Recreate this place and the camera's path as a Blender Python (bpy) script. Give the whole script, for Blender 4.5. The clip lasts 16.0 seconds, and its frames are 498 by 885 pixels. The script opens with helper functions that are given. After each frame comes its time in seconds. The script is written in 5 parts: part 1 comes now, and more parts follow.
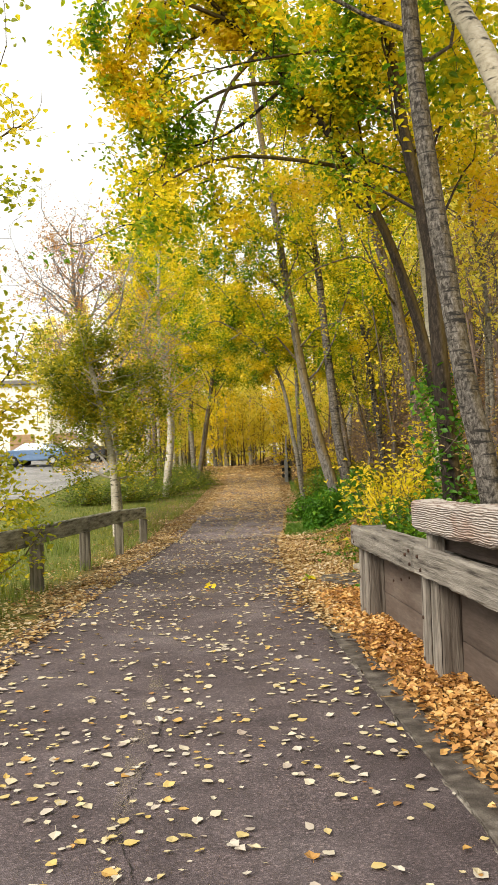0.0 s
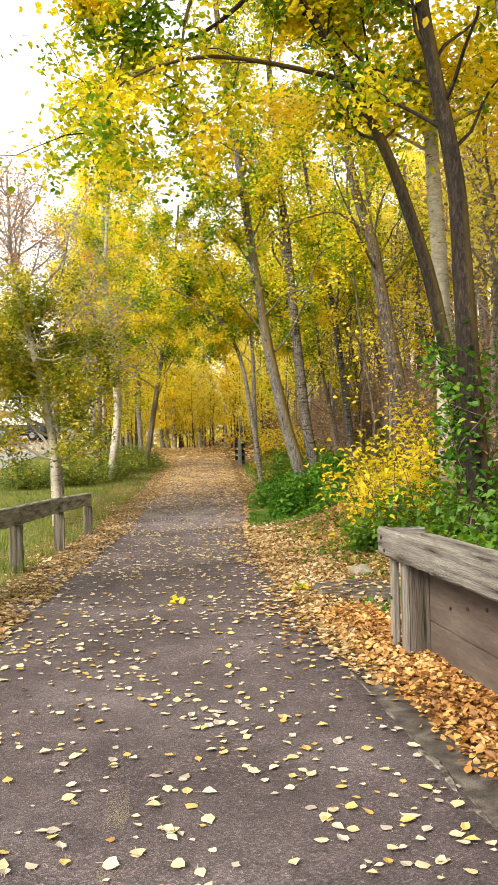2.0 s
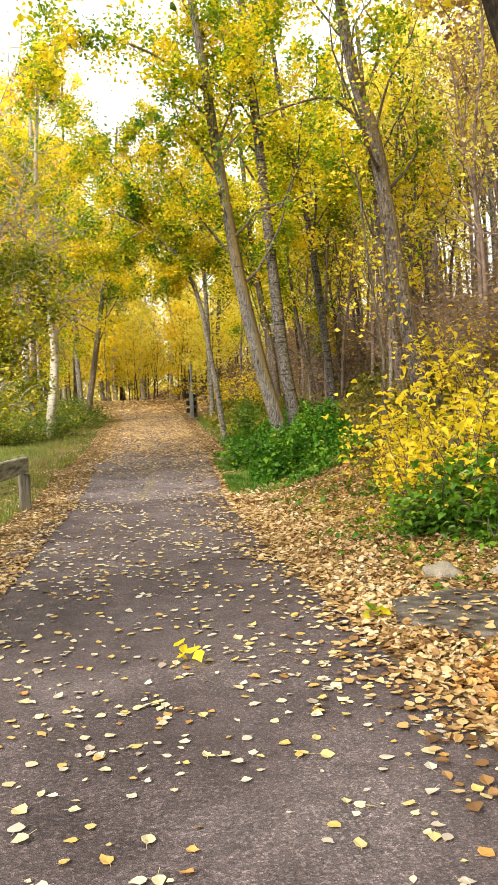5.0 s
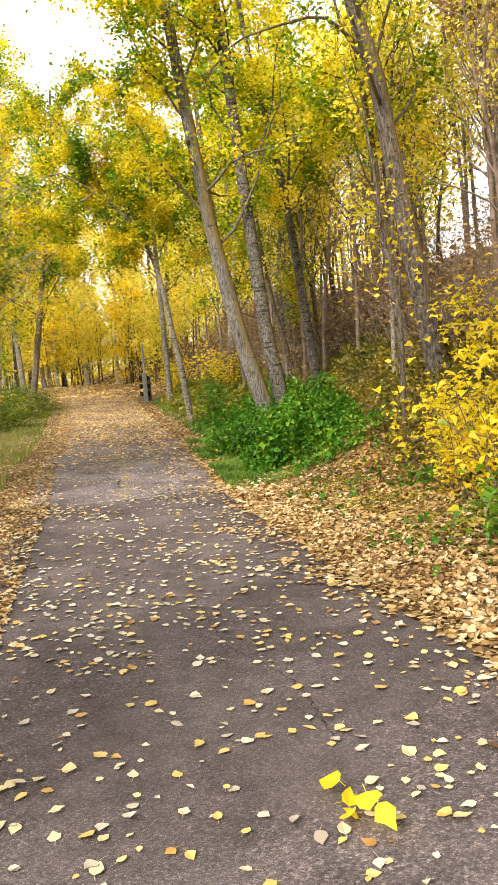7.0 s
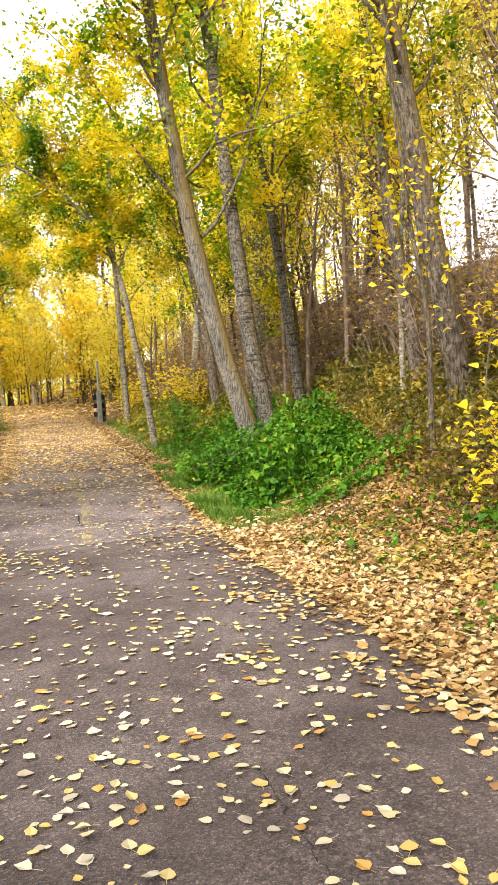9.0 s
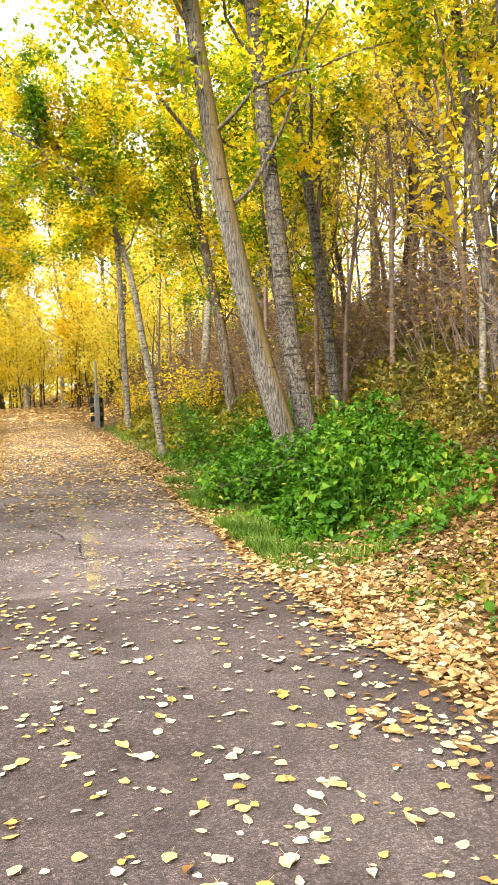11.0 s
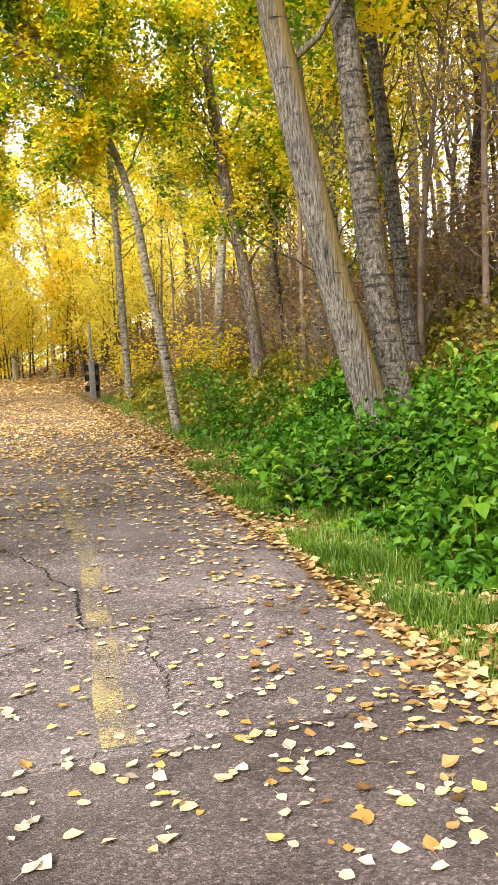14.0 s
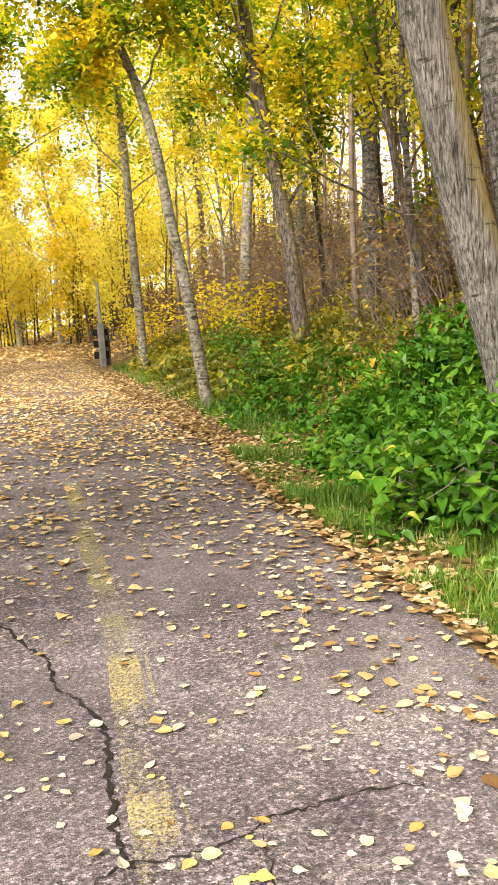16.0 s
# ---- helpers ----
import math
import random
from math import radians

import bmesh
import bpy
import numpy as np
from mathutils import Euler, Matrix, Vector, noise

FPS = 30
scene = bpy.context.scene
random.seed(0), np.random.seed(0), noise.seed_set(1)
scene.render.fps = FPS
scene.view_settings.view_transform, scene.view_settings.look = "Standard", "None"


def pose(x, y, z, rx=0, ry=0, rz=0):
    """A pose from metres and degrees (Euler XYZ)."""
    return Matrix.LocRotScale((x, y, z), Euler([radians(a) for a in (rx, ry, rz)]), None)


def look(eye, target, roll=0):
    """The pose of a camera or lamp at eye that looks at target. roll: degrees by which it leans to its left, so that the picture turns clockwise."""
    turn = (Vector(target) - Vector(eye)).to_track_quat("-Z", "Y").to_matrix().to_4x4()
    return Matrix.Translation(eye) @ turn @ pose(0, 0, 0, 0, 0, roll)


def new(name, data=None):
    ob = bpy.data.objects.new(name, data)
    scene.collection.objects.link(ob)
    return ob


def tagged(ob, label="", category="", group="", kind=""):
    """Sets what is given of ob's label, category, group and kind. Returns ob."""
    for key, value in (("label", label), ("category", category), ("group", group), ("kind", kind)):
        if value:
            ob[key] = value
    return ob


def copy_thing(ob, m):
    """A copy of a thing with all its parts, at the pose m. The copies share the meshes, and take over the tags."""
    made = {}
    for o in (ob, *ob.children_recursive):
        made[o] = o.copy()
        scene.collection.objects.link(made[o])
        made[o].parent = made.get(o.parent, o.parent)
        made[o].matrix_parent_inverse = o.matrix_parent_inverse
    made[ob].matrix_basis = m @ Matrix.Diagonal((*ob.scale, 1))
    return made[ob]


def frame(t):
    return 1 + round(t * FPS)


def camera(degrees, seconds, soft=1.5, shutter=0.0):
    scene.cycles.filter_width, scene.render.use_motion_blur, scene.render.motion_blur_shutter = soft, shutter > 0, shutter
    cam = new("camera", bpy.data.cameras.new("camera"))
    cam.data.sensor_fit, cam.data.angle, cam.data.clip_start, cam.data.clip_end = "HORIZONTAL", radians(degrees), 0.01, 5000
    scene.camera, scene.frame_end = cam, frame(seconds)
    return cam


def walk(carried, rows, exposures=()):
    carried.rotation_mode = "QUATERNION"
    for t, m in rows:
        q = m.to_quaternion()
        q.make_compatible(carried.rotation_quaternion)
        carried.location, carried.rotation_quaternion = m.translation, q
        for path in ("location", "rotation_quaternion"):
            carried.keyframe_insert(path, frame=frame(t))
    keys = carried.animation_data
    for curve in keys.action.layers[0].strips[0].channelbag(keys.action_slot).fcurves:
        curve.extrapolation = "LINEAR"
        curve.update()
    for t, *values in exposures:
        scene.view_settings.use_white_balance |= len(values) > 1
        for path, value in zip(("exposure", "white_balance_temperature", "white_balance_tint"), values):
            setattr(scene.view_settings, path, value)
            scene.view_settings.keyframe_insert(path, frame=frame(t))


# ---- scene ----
cam = camera(34.4, 16.0, soft=1.6)
METRES, EYE, TILT, LEAN, TURN = 19.2, 1.5, 0.0, 0.0, -3.1
ROWS = [
    (0.0, 0.0, 0.0, 0.0, 0.08, 2.43, 1.79),
    (0.5, -0.0036, 0.03, 0.0004, 0.78, 1.95, 1.49),
    (1.0, -0.0098, 0.0613, -0.0, -0.78, 1.85, 1.27),
    (1.5, -0.0138, 0.0925, 0.0006, -2.72, 1.46, 1.7),
    (2.0, -0.0191, 0.1242, 0.0007, -3.9, 1.07, 1.21),
    (2.5, -0.0248, 0.1533, 0.0012, -6.38, 0.31, 1.68),
    (3.0, -0.0287, 0.1852, 0.0024, -6.17, -0.03, 1.62),
    (3.5, -0.0352, 0.215, 0.0013, -7.81, -1.63, 2.06),
    (4.0, -0.0379, 0.2466, -0.0, -7.64, -2.0, 1.9),
    (6.5, -0.0637, 0.3956, -0.0001, -11.61, -3.7, 3.76),
    (7.0, -0.072, 0.4239, -0.0007, -12.75, -4.0, 4.28),
    (7.5, -0.0743, 0.4546, -0.0004, -13.16, -3.16, 3.69),
    (8.0, -0.0784, 0.4842, -0.0013, -14.56, -3.12, 3.75),
    (8.5, -0.0774, 0.5132, -0.0023, -15.97, -2.92, 3.93),
    (11.0, -0.0718, 0.6753, -0.0067, -16.95, -1.87, 2.2),
    (11.5, -0.0721, 0.7067, -0.0074, -17.02, -2.75, 1.94),
    (12.0, -0.0686, 0.7379, -0.0071, -15.58, -2.53, 1.51),
    (12.5, -0.0676, 0.7697, -0.0074, -15.91, -2.56, 1.24),
    (13.0, -0.0628, 0.7999, -0.0088, -15.76, -2.94, 1.94),
    (13.5, -0.0592, 0.832, -0.0093, -16.37, -3.23, 2.48),
    (14.0, -0.0549, 0.8645, -0.01, -17.4, -4.05, 3.1),
    (14.5, -0.0524, 0.8972, -0.0094, -15.7, -4.61, 2.99),
    (15.0, -0.05, 0.9277, -0.0097, -16.72, -4.89, 3.98),
    (15.5, -0.0466, 0.9601, -0.0089, -16.08, -5.0, 3.53),
    (16.0, -0.0457, 0.9909, -0.0096, -16.92, -6.43, 3.64),
]
walk_rows = [(t, pose(0, 0, EYE, TILT, LEAN, TURN) @ pose(METRES * x, METRES * y, METRES * z, 90 + pitch, roll, yaw)) for t, x, y, z, yaw, pitch, roll in ROWS]
walk(cam, walk_rows, [(0.0, 0.76), (0.5, 0.96), (1.5, 1.1), (3.5, 1.12), (8.0, 1.4), (11.0, 1.68), (12.5, 1.46), (14.5, 1.5), (16.0, 1.6)])

# ---- world and light: bright overcast sky ----
world = bpy.data.worlds.new("overcast")
scene.world = world
world.use_nodes = True
wn, wl = world.node_tree.nodes, world.node_tree.links
sky = wn.new("ShaderNodeTexSky")
sky.sky_type, sky.sun_disc = "NISHITA", False
sky.sun_elevation, sky.sun_rotation = radians(38), radians(250)
sky_dim = wn.new("ShaderNodeMix")
sky_dim.data_type = "RGBA"
sky_dim.inputs[0].default_value = 0.90
wl.new(sky.outputs[0], sky_dim.inputs[6])
sky_dim.inputs[7].default_value = (10.15, 9.95, 9.3, 1)
wl.new(sky_dim.outputs[2], wn["Background"].inputs[0])
wn["Background"].inputs[1].default_value = 0.084
sun = new("sun", bpy.data.lights.new("sun", "SUN"))
sun.data.energy, sun.data.angle, sun.data.color = 3.0, radians(26), (1.0, 0.90, 0.76)
sun.matrix_world = look((-30, -12, 30), (0, 15, 0))

# ---- materials ----


def material(name):
    m = bpy.data.materials.new(name)
    m.use_nodes = True
    m.node_tree.nodes.clear()
    return m, m.node_tree.nodes, m.node_tree.links


def ramp(n, stops):
    r = n.new("ShaderNodeValToRGB")
    el = r.color_ramp.elements
    while len(el) < len(stops):
        el.new(0.5)
    for e, (p, c) in zip(el, stops):
        e.position, e.color = p, (*c, 1)
    return r


def noise_node(n, l, scale, detail=4.0, stretch=None, coord="Object", rough=0.55):
    tc = n.new("ShaderNodeTexCoord")
    src = tc.outputs[coord]
    if stretch:
        mp = n.new("ShaderNodeMapping")
        mp.inputs["Scale"].default_value = stretch
        l.new(src, mp.inputs[0])
        src = mp.outputs[0]
    t = n.new("ShaderNodeTexNoise")
    t.inputs["Scale"].default_value, t.inputs["Detail"].default_value, t.inputs["Roughness"].default_value = scale, detail, rough
    l.new(src, t.inputs["Vector"])
    return t


def mixed(n, l, fac, a, b, blend="MIX"):
    m = n.new("ShaderNodeMix")
    m.data_type, m.blend_type = "RGBA", blend
    for sock, v in ((m.inputs[0], fac), (m.inputs[6], a), (m.inputs[7], b)):
        if isinstance(v, (int, float)):
            sock.default_value = v
        elif isinstance(v, tuple):
            sock.default_value = (*v, 1)
        else:
            l.new(v, sock)
    return m.outputs[2]


def surface(name, stops, scale=8, detail=5, stretch=None, rough=0.85, fine=60, fine_amount=0.35, bump=0.3, bump_depth=0.01, metal=0.0, vary=0.0):
    """A two-scale noise surface with relief."""
    m, n, l = material(name)
    out, p = n.new("ShaderNodeOutputMaterial"), n.new("ShaderNodeBsdfPrincipled")
    p.inputs["Specular IOR Level"].default_value = 0.2
    a = noise_node(n, l, scale, detail, stretch)
    b = noise_node(n, l, fine, 3, stretch)
    col = ramp(n, stops)
    l.new(a.outputs[0], col.inputs[0])
    fr = ramp(n, [(0.25, (1 - fine_amount,) * 3), (0.75, (1 + fine_amount * 0.6,) * 3)])
    l.new(b.outputs[0], fr.inputs[0])
    c = mixed(n, l, 1.0, col.outputs[0], fr.outputs[0], "MULTIPLY")
    if vary:
        oi = n.new("ShaderNodeObjectInfo")
        vr = ramp(n, [(0, (1 - vary,) * 3), (1, (1 + vary,) * 3)])
        l.new(oi.outputs["Random"], vr.inputs[0])
        c = mixed(n, l, 1.0, c, vr.outputs[0], "MULTIPLY")
    l.new(c, p.inputs["Base Color"])
    p.inputs["Roughness"].default_value, p.inputs["Metallic"].default_value = rough, metal
    p.inputs["Specular IOR Level"].default_value = 0.5 if rough < 0.6 else 0.2
    bm_ = n.new("ShaderNodeBump")
    bm_.inputs["Strength"].default_value, bm_.inputs["Distance"].default_value = bump, bump_depth
    hsum = n.new("ShaderNodeMath")
    l.new(a.outputs[0], hsum.inputs[0])
    l.new(b.outputs[0], hsum.inputs[1])
    l.new(hsum.outputs[0], bm_.inputs["Height"])
    l.new(bm_.outputs[0], p.inputs["Normal"])
    l.new(p.outputs[0], out.inputs[0])
    return m


def leaf_material(name, stops, clump=0.9, clump_mix=0.5, translucent=0.4, gloss=0.035):
    """Thin leaves: colour by leaf and by clump, light shining through."""
    m, n, l = material(name)
    out = n.new("ShaderNodeOutputMaterial")
    g = n.new("ShaderNodeNewGeometry")
    nz = noise_node(n, l, clump, 3, coord="Object")
    st = n.new("ShaderNodeMapRange")
    st.inputs[1].default_value, st.inputs[2].default_value = 0.36, 0.64
    l.new(nz.outputs[0], st.inputs[0])
    mx = n.new("ShaderNodeMix")
    mx.inputs[0].default_value = clump_mix
    l.new(g.outputs["Random Per Island"], mx.inputs[2])
    l.new(st.outputs[0], mx.inputs[3])
    col = ramp(n, stops)
    l.new(mx.outputs[0], col.inputs[0])
    d, t, s = n.new("ShaderNodeBsdfDiffuse"), n.new("ShaderNodeBsdfTranslucent"), n.new("ShaderNodeBsdfGlossy")
    s.inputs["Roughness"].default_value = 0.45
    l.new(col.outputs[0], d.inputs[0])
    l.new(mixed(n, l, 0.5, col.outputs[0], mixed(n, l, 1.0, col.outputs[0], (1.35, 1.3, 0.8), "MULTIPLY")), t.inputs[0])
    m1, m2 = n.new("ShaderNodeMixShader"), n.new("ShaderNodeMixShader")
    m1.inputs[0].default_value, m2.inputs[0].default_value = translucent, gloss
    l.new(d.outputs[0], m1.inputs[1])
    l.new(t.outputs[0], m1.inputs[2])
    l.new(m1.outputs[0], m2.inputs[1])
    l.new(s.outputs[0], m2.inputs[2])
    l.new(m2.outputs[0], out.inputs[0])
    return m


def bark_material(name, stops, rings=0.0, ring_dark=(0.03, 0.028, 0.025), ridge=(7, 7, 2.2), depth=0.02, moss=0.0):
    """Furrowed bark; rings: share of dark cross marks as on aspens and birches."""
    m, n, l = material(name)
    out, p = n.new("ShaderNodeOutputMaterial"), n.new("ShaderNodeBsdfPrincipled")
    p.inputs["Specular IOR Level"].default_value = 0.2
    a = noise_node(n, l, 4.0, 9, ridge, rough=0.7)
    a.inputs["Distortion"].default_value = 0.5
    b = noise_node(n, l, 1.1, 4)
    col = ramp(n, stops)
    l.new(a.outputs[0], col.inputs[0])
    tone = ramp(n, [(0.3, (0.72, 0.72, 0.72)), (0.7, (1.25, 1.22, 1.18))])
    l.new(b.outputs[0], tone.inputs[0])
    c = mixed(n, l, 1.0, col.outputs[0], tone.outputs[0], "MULTIPLY")
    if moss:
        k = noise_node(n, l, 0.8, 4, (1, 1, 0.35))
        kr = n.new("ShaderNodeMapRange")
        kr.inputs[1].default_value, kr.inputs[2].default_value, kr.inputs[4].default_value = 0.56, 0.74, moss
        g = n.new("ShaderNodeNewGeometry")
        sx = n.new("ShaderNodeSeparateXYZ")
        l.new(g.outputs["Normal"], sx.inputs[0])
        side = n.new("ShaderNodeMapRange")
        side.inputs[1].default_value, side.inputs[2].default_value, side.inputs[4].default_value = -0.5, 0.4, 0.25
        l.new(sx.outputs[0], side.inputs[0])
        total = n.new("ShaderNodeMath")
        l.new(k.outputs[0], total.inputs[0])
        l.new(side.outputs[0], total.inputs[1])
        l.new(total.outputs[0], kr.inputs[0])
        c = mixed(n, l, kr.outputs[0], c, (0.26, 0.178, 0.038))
    if rings:
        k = noise_node(n, l, 1.5, 6, (2.6, 2.6, 15), rough=0.68)
        kr = n.new("ShaderNodeMapRange")
        kr.inputs[1].default_value, kr.inputs[2].default_value = 0.70 - rings, 0.78 - rings
        l.new(k.outputs[0], kr.inputs[0])
        c = mixed(n, l, kr.outputs[0], c, ring_dark)
    l.new(c, p.inputs["Base Color"])
    p.inputs["Roughness"].default_value = 0.85
    bm_ = n.new("ShaderNodeBump")
    bm_.inputs["Strength"].default_value, bm_.inputs["Distance"].default_value = 0.8, depth
    l.new(a.outputs[0], bm_.inputs["Height"])
    l.new(bm_.outputs[0], p.inputs["Normal"])
    l.new(p.outputs[0], out.inputs[0])
    return m


def ground_material():
    """Grass to the west of the path, leaf litter and earth to the east."""
    m, n, l = material("ground_soil")
    out, p = n.new("ShaderNodeOutputMaterial"), n.new("ShaderNodeBsdfPrincipled")
    p.inputs["Specular IOR Level"].default_value = 0.2
    tc, xyz = n.new("ShaderNodeTexCoord"), n.new("ShaderNodeSeparateXYZ")
    l.new(tc.outputs["Object"], xyz.inputs[0])
    a, b, c = noise_node(n, l, 0.5, 5), noise_node(n, l, 14, 5), noise_node(n, l, 70, 3)
    litter = ramp(n, [(0.3, (0.05, 0.032, 0.018)), (0.5, (0.14, 0.09, 0.045)), (0.62, (0.27, 0.18, 0.075)), (0.75, (0.10, 0.07, 0.035))])
    l.new(b.outputs[0], litter.inputs[0])
    grass = ramp(n, [(0.3, (0.05, 0.075, 0.015)), (0.5, (0.11, 0.13, 0.022)), (0.7, (0.24, 0.20, 0.05))])
    l.new(b.outputs[0], grass.inputs[0])
    side = n.new("ShaderNodeMath")
    side.operation = "MULTIPLY_ADD"
    side.inputs[1].default_value, side.inputs[2].default_value = 2.4, -1.2
    l.new(a.outputs[0], side.inputs[0])
    shift = n.new("ShaderNodeMath")
    l.new(xyz.outputs[0], shift.inputs[0])
    l.new(side.outputs[0], shift.inputs[1])
    mr = n.new("ShaderNodeMapRange")
    mr.inputs[1].default_value, mr.inputs[2].default_value = -2.6, -1.6
    l.new(shift.outputs[0], mr.inputs[0])
    col = mixed(n, l, mr.outputs[0], grass.outputs[0], litter.outputs[0])
    fr = ramp(n, [(0.3, (0.6, 0.6, 0.6)), (0.7, (1.3, 1.3, 1.3))])
    l.new(c.outputs[0], fr.inputs[0])
    l.new(mixed(n, l, 1.0, col, fr.outputs[0], "MULTIPLY"), p.inputs["Base Color"])
    p.inputs["Roughness"].default_value = 0.95
    bp = n.new("ShaderNodeBump")
    bp.inputs["Strength"].default_value, bp.inputs["Distance"].default_value = 0.7, 0.04
    l.new(b.outputs[0], bp.inputs["Height"])
    l.new(bp.outputs[0], p.inputs["Normal"])
    l.new(p.outputs[0], out.inputs[0])
    return m


def asphalt_material(name, dark, mid, pale, grit, grit_scale, coarse=0.0):
    """Worn asphalt: patches, stones in the binder, pale specks."""
    m, n, l = material(name)
    out, p = n.new("ShaderNodeOutputMaterial"), n.new("ShaderNodeBsdfPrincipled")
    p.inputs["Specular IOR Level"].default_value = 0.2
    a, b = noise_node(n, l, 0.9, 6), noise_node(n, l, 5, 5)
    v = n.new("ShaderNodeTexVoronoi")
    v.inputs["Scale"].default_value = grit_scale
    tc = n.new("ShaderNodeTexCoord")
    l.new(tc.outputs["Object"], v.inputs["Vector"])
    col = ramp(n, [(0.34, dark), (0.5, mid), (0.68, pale)])
    l.new(a.outputs[0], col.inputs[0])
    br = ramp(n, [(0.3, (0.78, 0.78, 0.78)), (0.7, (1.18, 1.16, 1.15))])
    l.new(b.outputs[0], br.inputs[0])
    c = mixed(n, l, 1.0, col.outputs[0], br.outputs[0], "MULTIPLY")
    sep = n.new("ShaderNodeSeparateColor")
    l.new(v.outputs["Color"], sep.inputs[0])
    gr = ramp(n, [(0.0, (1 - grit,) * 3), (0.6, (1, 1, 1)), (0.86, (1 + grit,) * 3), (0.97, (1 + 2.4 * grit, 1 + 2.3 * grit, 1 + 2.2 * grit))])
    l.new(sep.outputs[0], gr.inputs[0])
    c = mixed(n, l, 1.0, c, gr.outputs[0], "MULTIPLY")
    if coarse:
        v2 = n.new("ShaderNodeTexVoronoi")
        v2.inputs["Scale"].default_value = 78
        l.new(tc.outputs["Object"], v2.inputs["Vector"])
        s2 = n.new("ShaderNodeSeparateColor")
        l.new(v2.outputs["Color"], s2.inputs[0])
        stones = ramp(n, [(0.0, (0.45, 0.44, 0.45)), (0.5, (0.9, 0.89, 0.9)), (0.78, (1.25, 1.24, 1.25)), (0.93, (1.9, 1.85, 1.8)), (1.0, (2.5, 2.45, 2.4))])
        l.new(s2.outputs[0], stones.inputs[0])
        bare = noise_node(n, l, 0.75, 3)
        shown = n.new("ShaderNodeMapRange")
        shown.inputs[1].default_value, shown.inputs[2].default_value, shown.inputs[3].default_value, shown.inputs[4].default_value = 0.40, 0.60, 0.2 * coarse, coarse
        l.new(bare.outputs[0], shown.inputs[0])
        c = mixed(n, l, shown.outputs[0], c, mixed(n, l, 1.0, c, stones.outputs[0], "MULTIPLY"))
    l.new(c, p.inputs["Base Color"])
    p.inputs["Roughness"].default_value = 0.8
    bp = n.new("ShaderNodeBump")
    bp.inputs["Strength"].default_value, bp.inputs["Distance"].default_value = 0.5, 0.01
    l.new(v.outputs["Distance"], bp.inputs["Height"])
    l.new(bp.outputs[0], p.inputs["Normal"])
    l.new(p.outputs[0], out.inputs[0])
    return m


def paint_line_material(name, colour, lo, hi, most):
    """Road paint worn through to the asphalt in flakes."""
    m, n, l = material(name)
    out, p, tr, mx = n.new("ShaderNodeOutputMaterial"), n.new("ShaderNodeBsdfPrincipled"), n.new("ShaderNodeBsdfTransparent"), n.new("ShaderNodeMixShader")
    a, b = noise_node(n, l, 85, 5), noise_node(n, l, 2.3, 4)
    p.inputs["Base Color"].default_value, p.inputs["Roughness"].default_value = (*colour, 1), 0.8
    s = n.new("ShaderNodeMath")
    l.new(a.outputs[0], s.inputs[0])
    l.new(b.outputs[0], s.inputs[1])
    mr = n.new("ShaderNodeMapRange")
    mr.inputs[1].default_value, mr.inputs[2].default_value, mr.inputs[4].default_value = lo, hi, most
    l.new(s.outputs[0], mr.inputs[0])
    l.new(mr.outputs[0], mx.inputs[0])
    l.new(tr.outputs[0], mx.inputs[1])
    l.new(p.outputs[0], mx.inputs[2])
    l.new(mx.outputs[0], out.inputs[0])
    return m


def wavy_wood(name, dark, mid, pale):
    """Old split timber with raised wavy grain."""
    m, n, l = material(name)
    out, p = n.new("ShaderNodeOutputMaterial"), n.new("ShaderNodeBsdfPrincipled")
    p.inputs["Specular IOR Level"].default_value = 0.2
    tc, mp = n.new("ShaderNodeTexCoord"), n.new("ShaderNodeMapping")
    mp.inputs["Scale"].default_value = (1.0, 0.22, 1.0)
    l.new(tc.outputs["Object"], mp.inputs[0])
    w = n.new("ShaderNodeTexWave")
    w.wave_type, w.bands_direction = "BANDS", "Z"
    for key, value in (("Scale", 21.0), ("Distortion", 8.0), ("Detail", 5.0), ("Detail Scale", 1.1)):
        w.inputs[key].default_value = value
    l.new(mp.outputs[0], w.inputs["Vector"])
    a = noise_node(n, l, 2.0, 5, (1, 0.5, 1))
    c1 = ramp(n, [(0.0, dark), (0.16, mid), (0.6, pale)])
    l.new(w.outputs["Fac"], c1.inputs[0])
    tone = ramp(n, [(0.32, (0.72, 0.45, 0.34)), (0.47, (0.95, 0.93, 0.92)), (0.75, (1.1, 1.08, 1.05))])
    l.new(a.outputs[0], tone.inputs[0])
    l.new(mixed(n, l, 1.0, c1.outputs[0], tone.outputs[0], "MULTIPLY"), p.inputs["Base Color"])
    p.inputs["Roughness"].default_value = 0.9
    bp = n.new("ShaderNodeBump")
    bp.inputs["Strength"].default_value, bp.inputs["Distance"].default_value = 0.8, 0.012
    l.new(w.outputs["Fac"], bp.inputs["Height"])
    l.new(bp.outputs[0], p.inputs["Normal"])
    l.new(p.outputs[0], out.inputs[0])
    return m


def glass_material():
    m, n, l = material("dark_glass")
    out, p = n.new("ShaderNodeOutputMaterial"), n.new("ShaderNodeBsdfPrincipled")
    p.inputs["Base Color"].default_value, p.inputs["Roughness"].default_value = (0.03, 0.035, 0.04, 1), 0.05
    l.new(p.outputs[0], out.inputs[0])
    return m


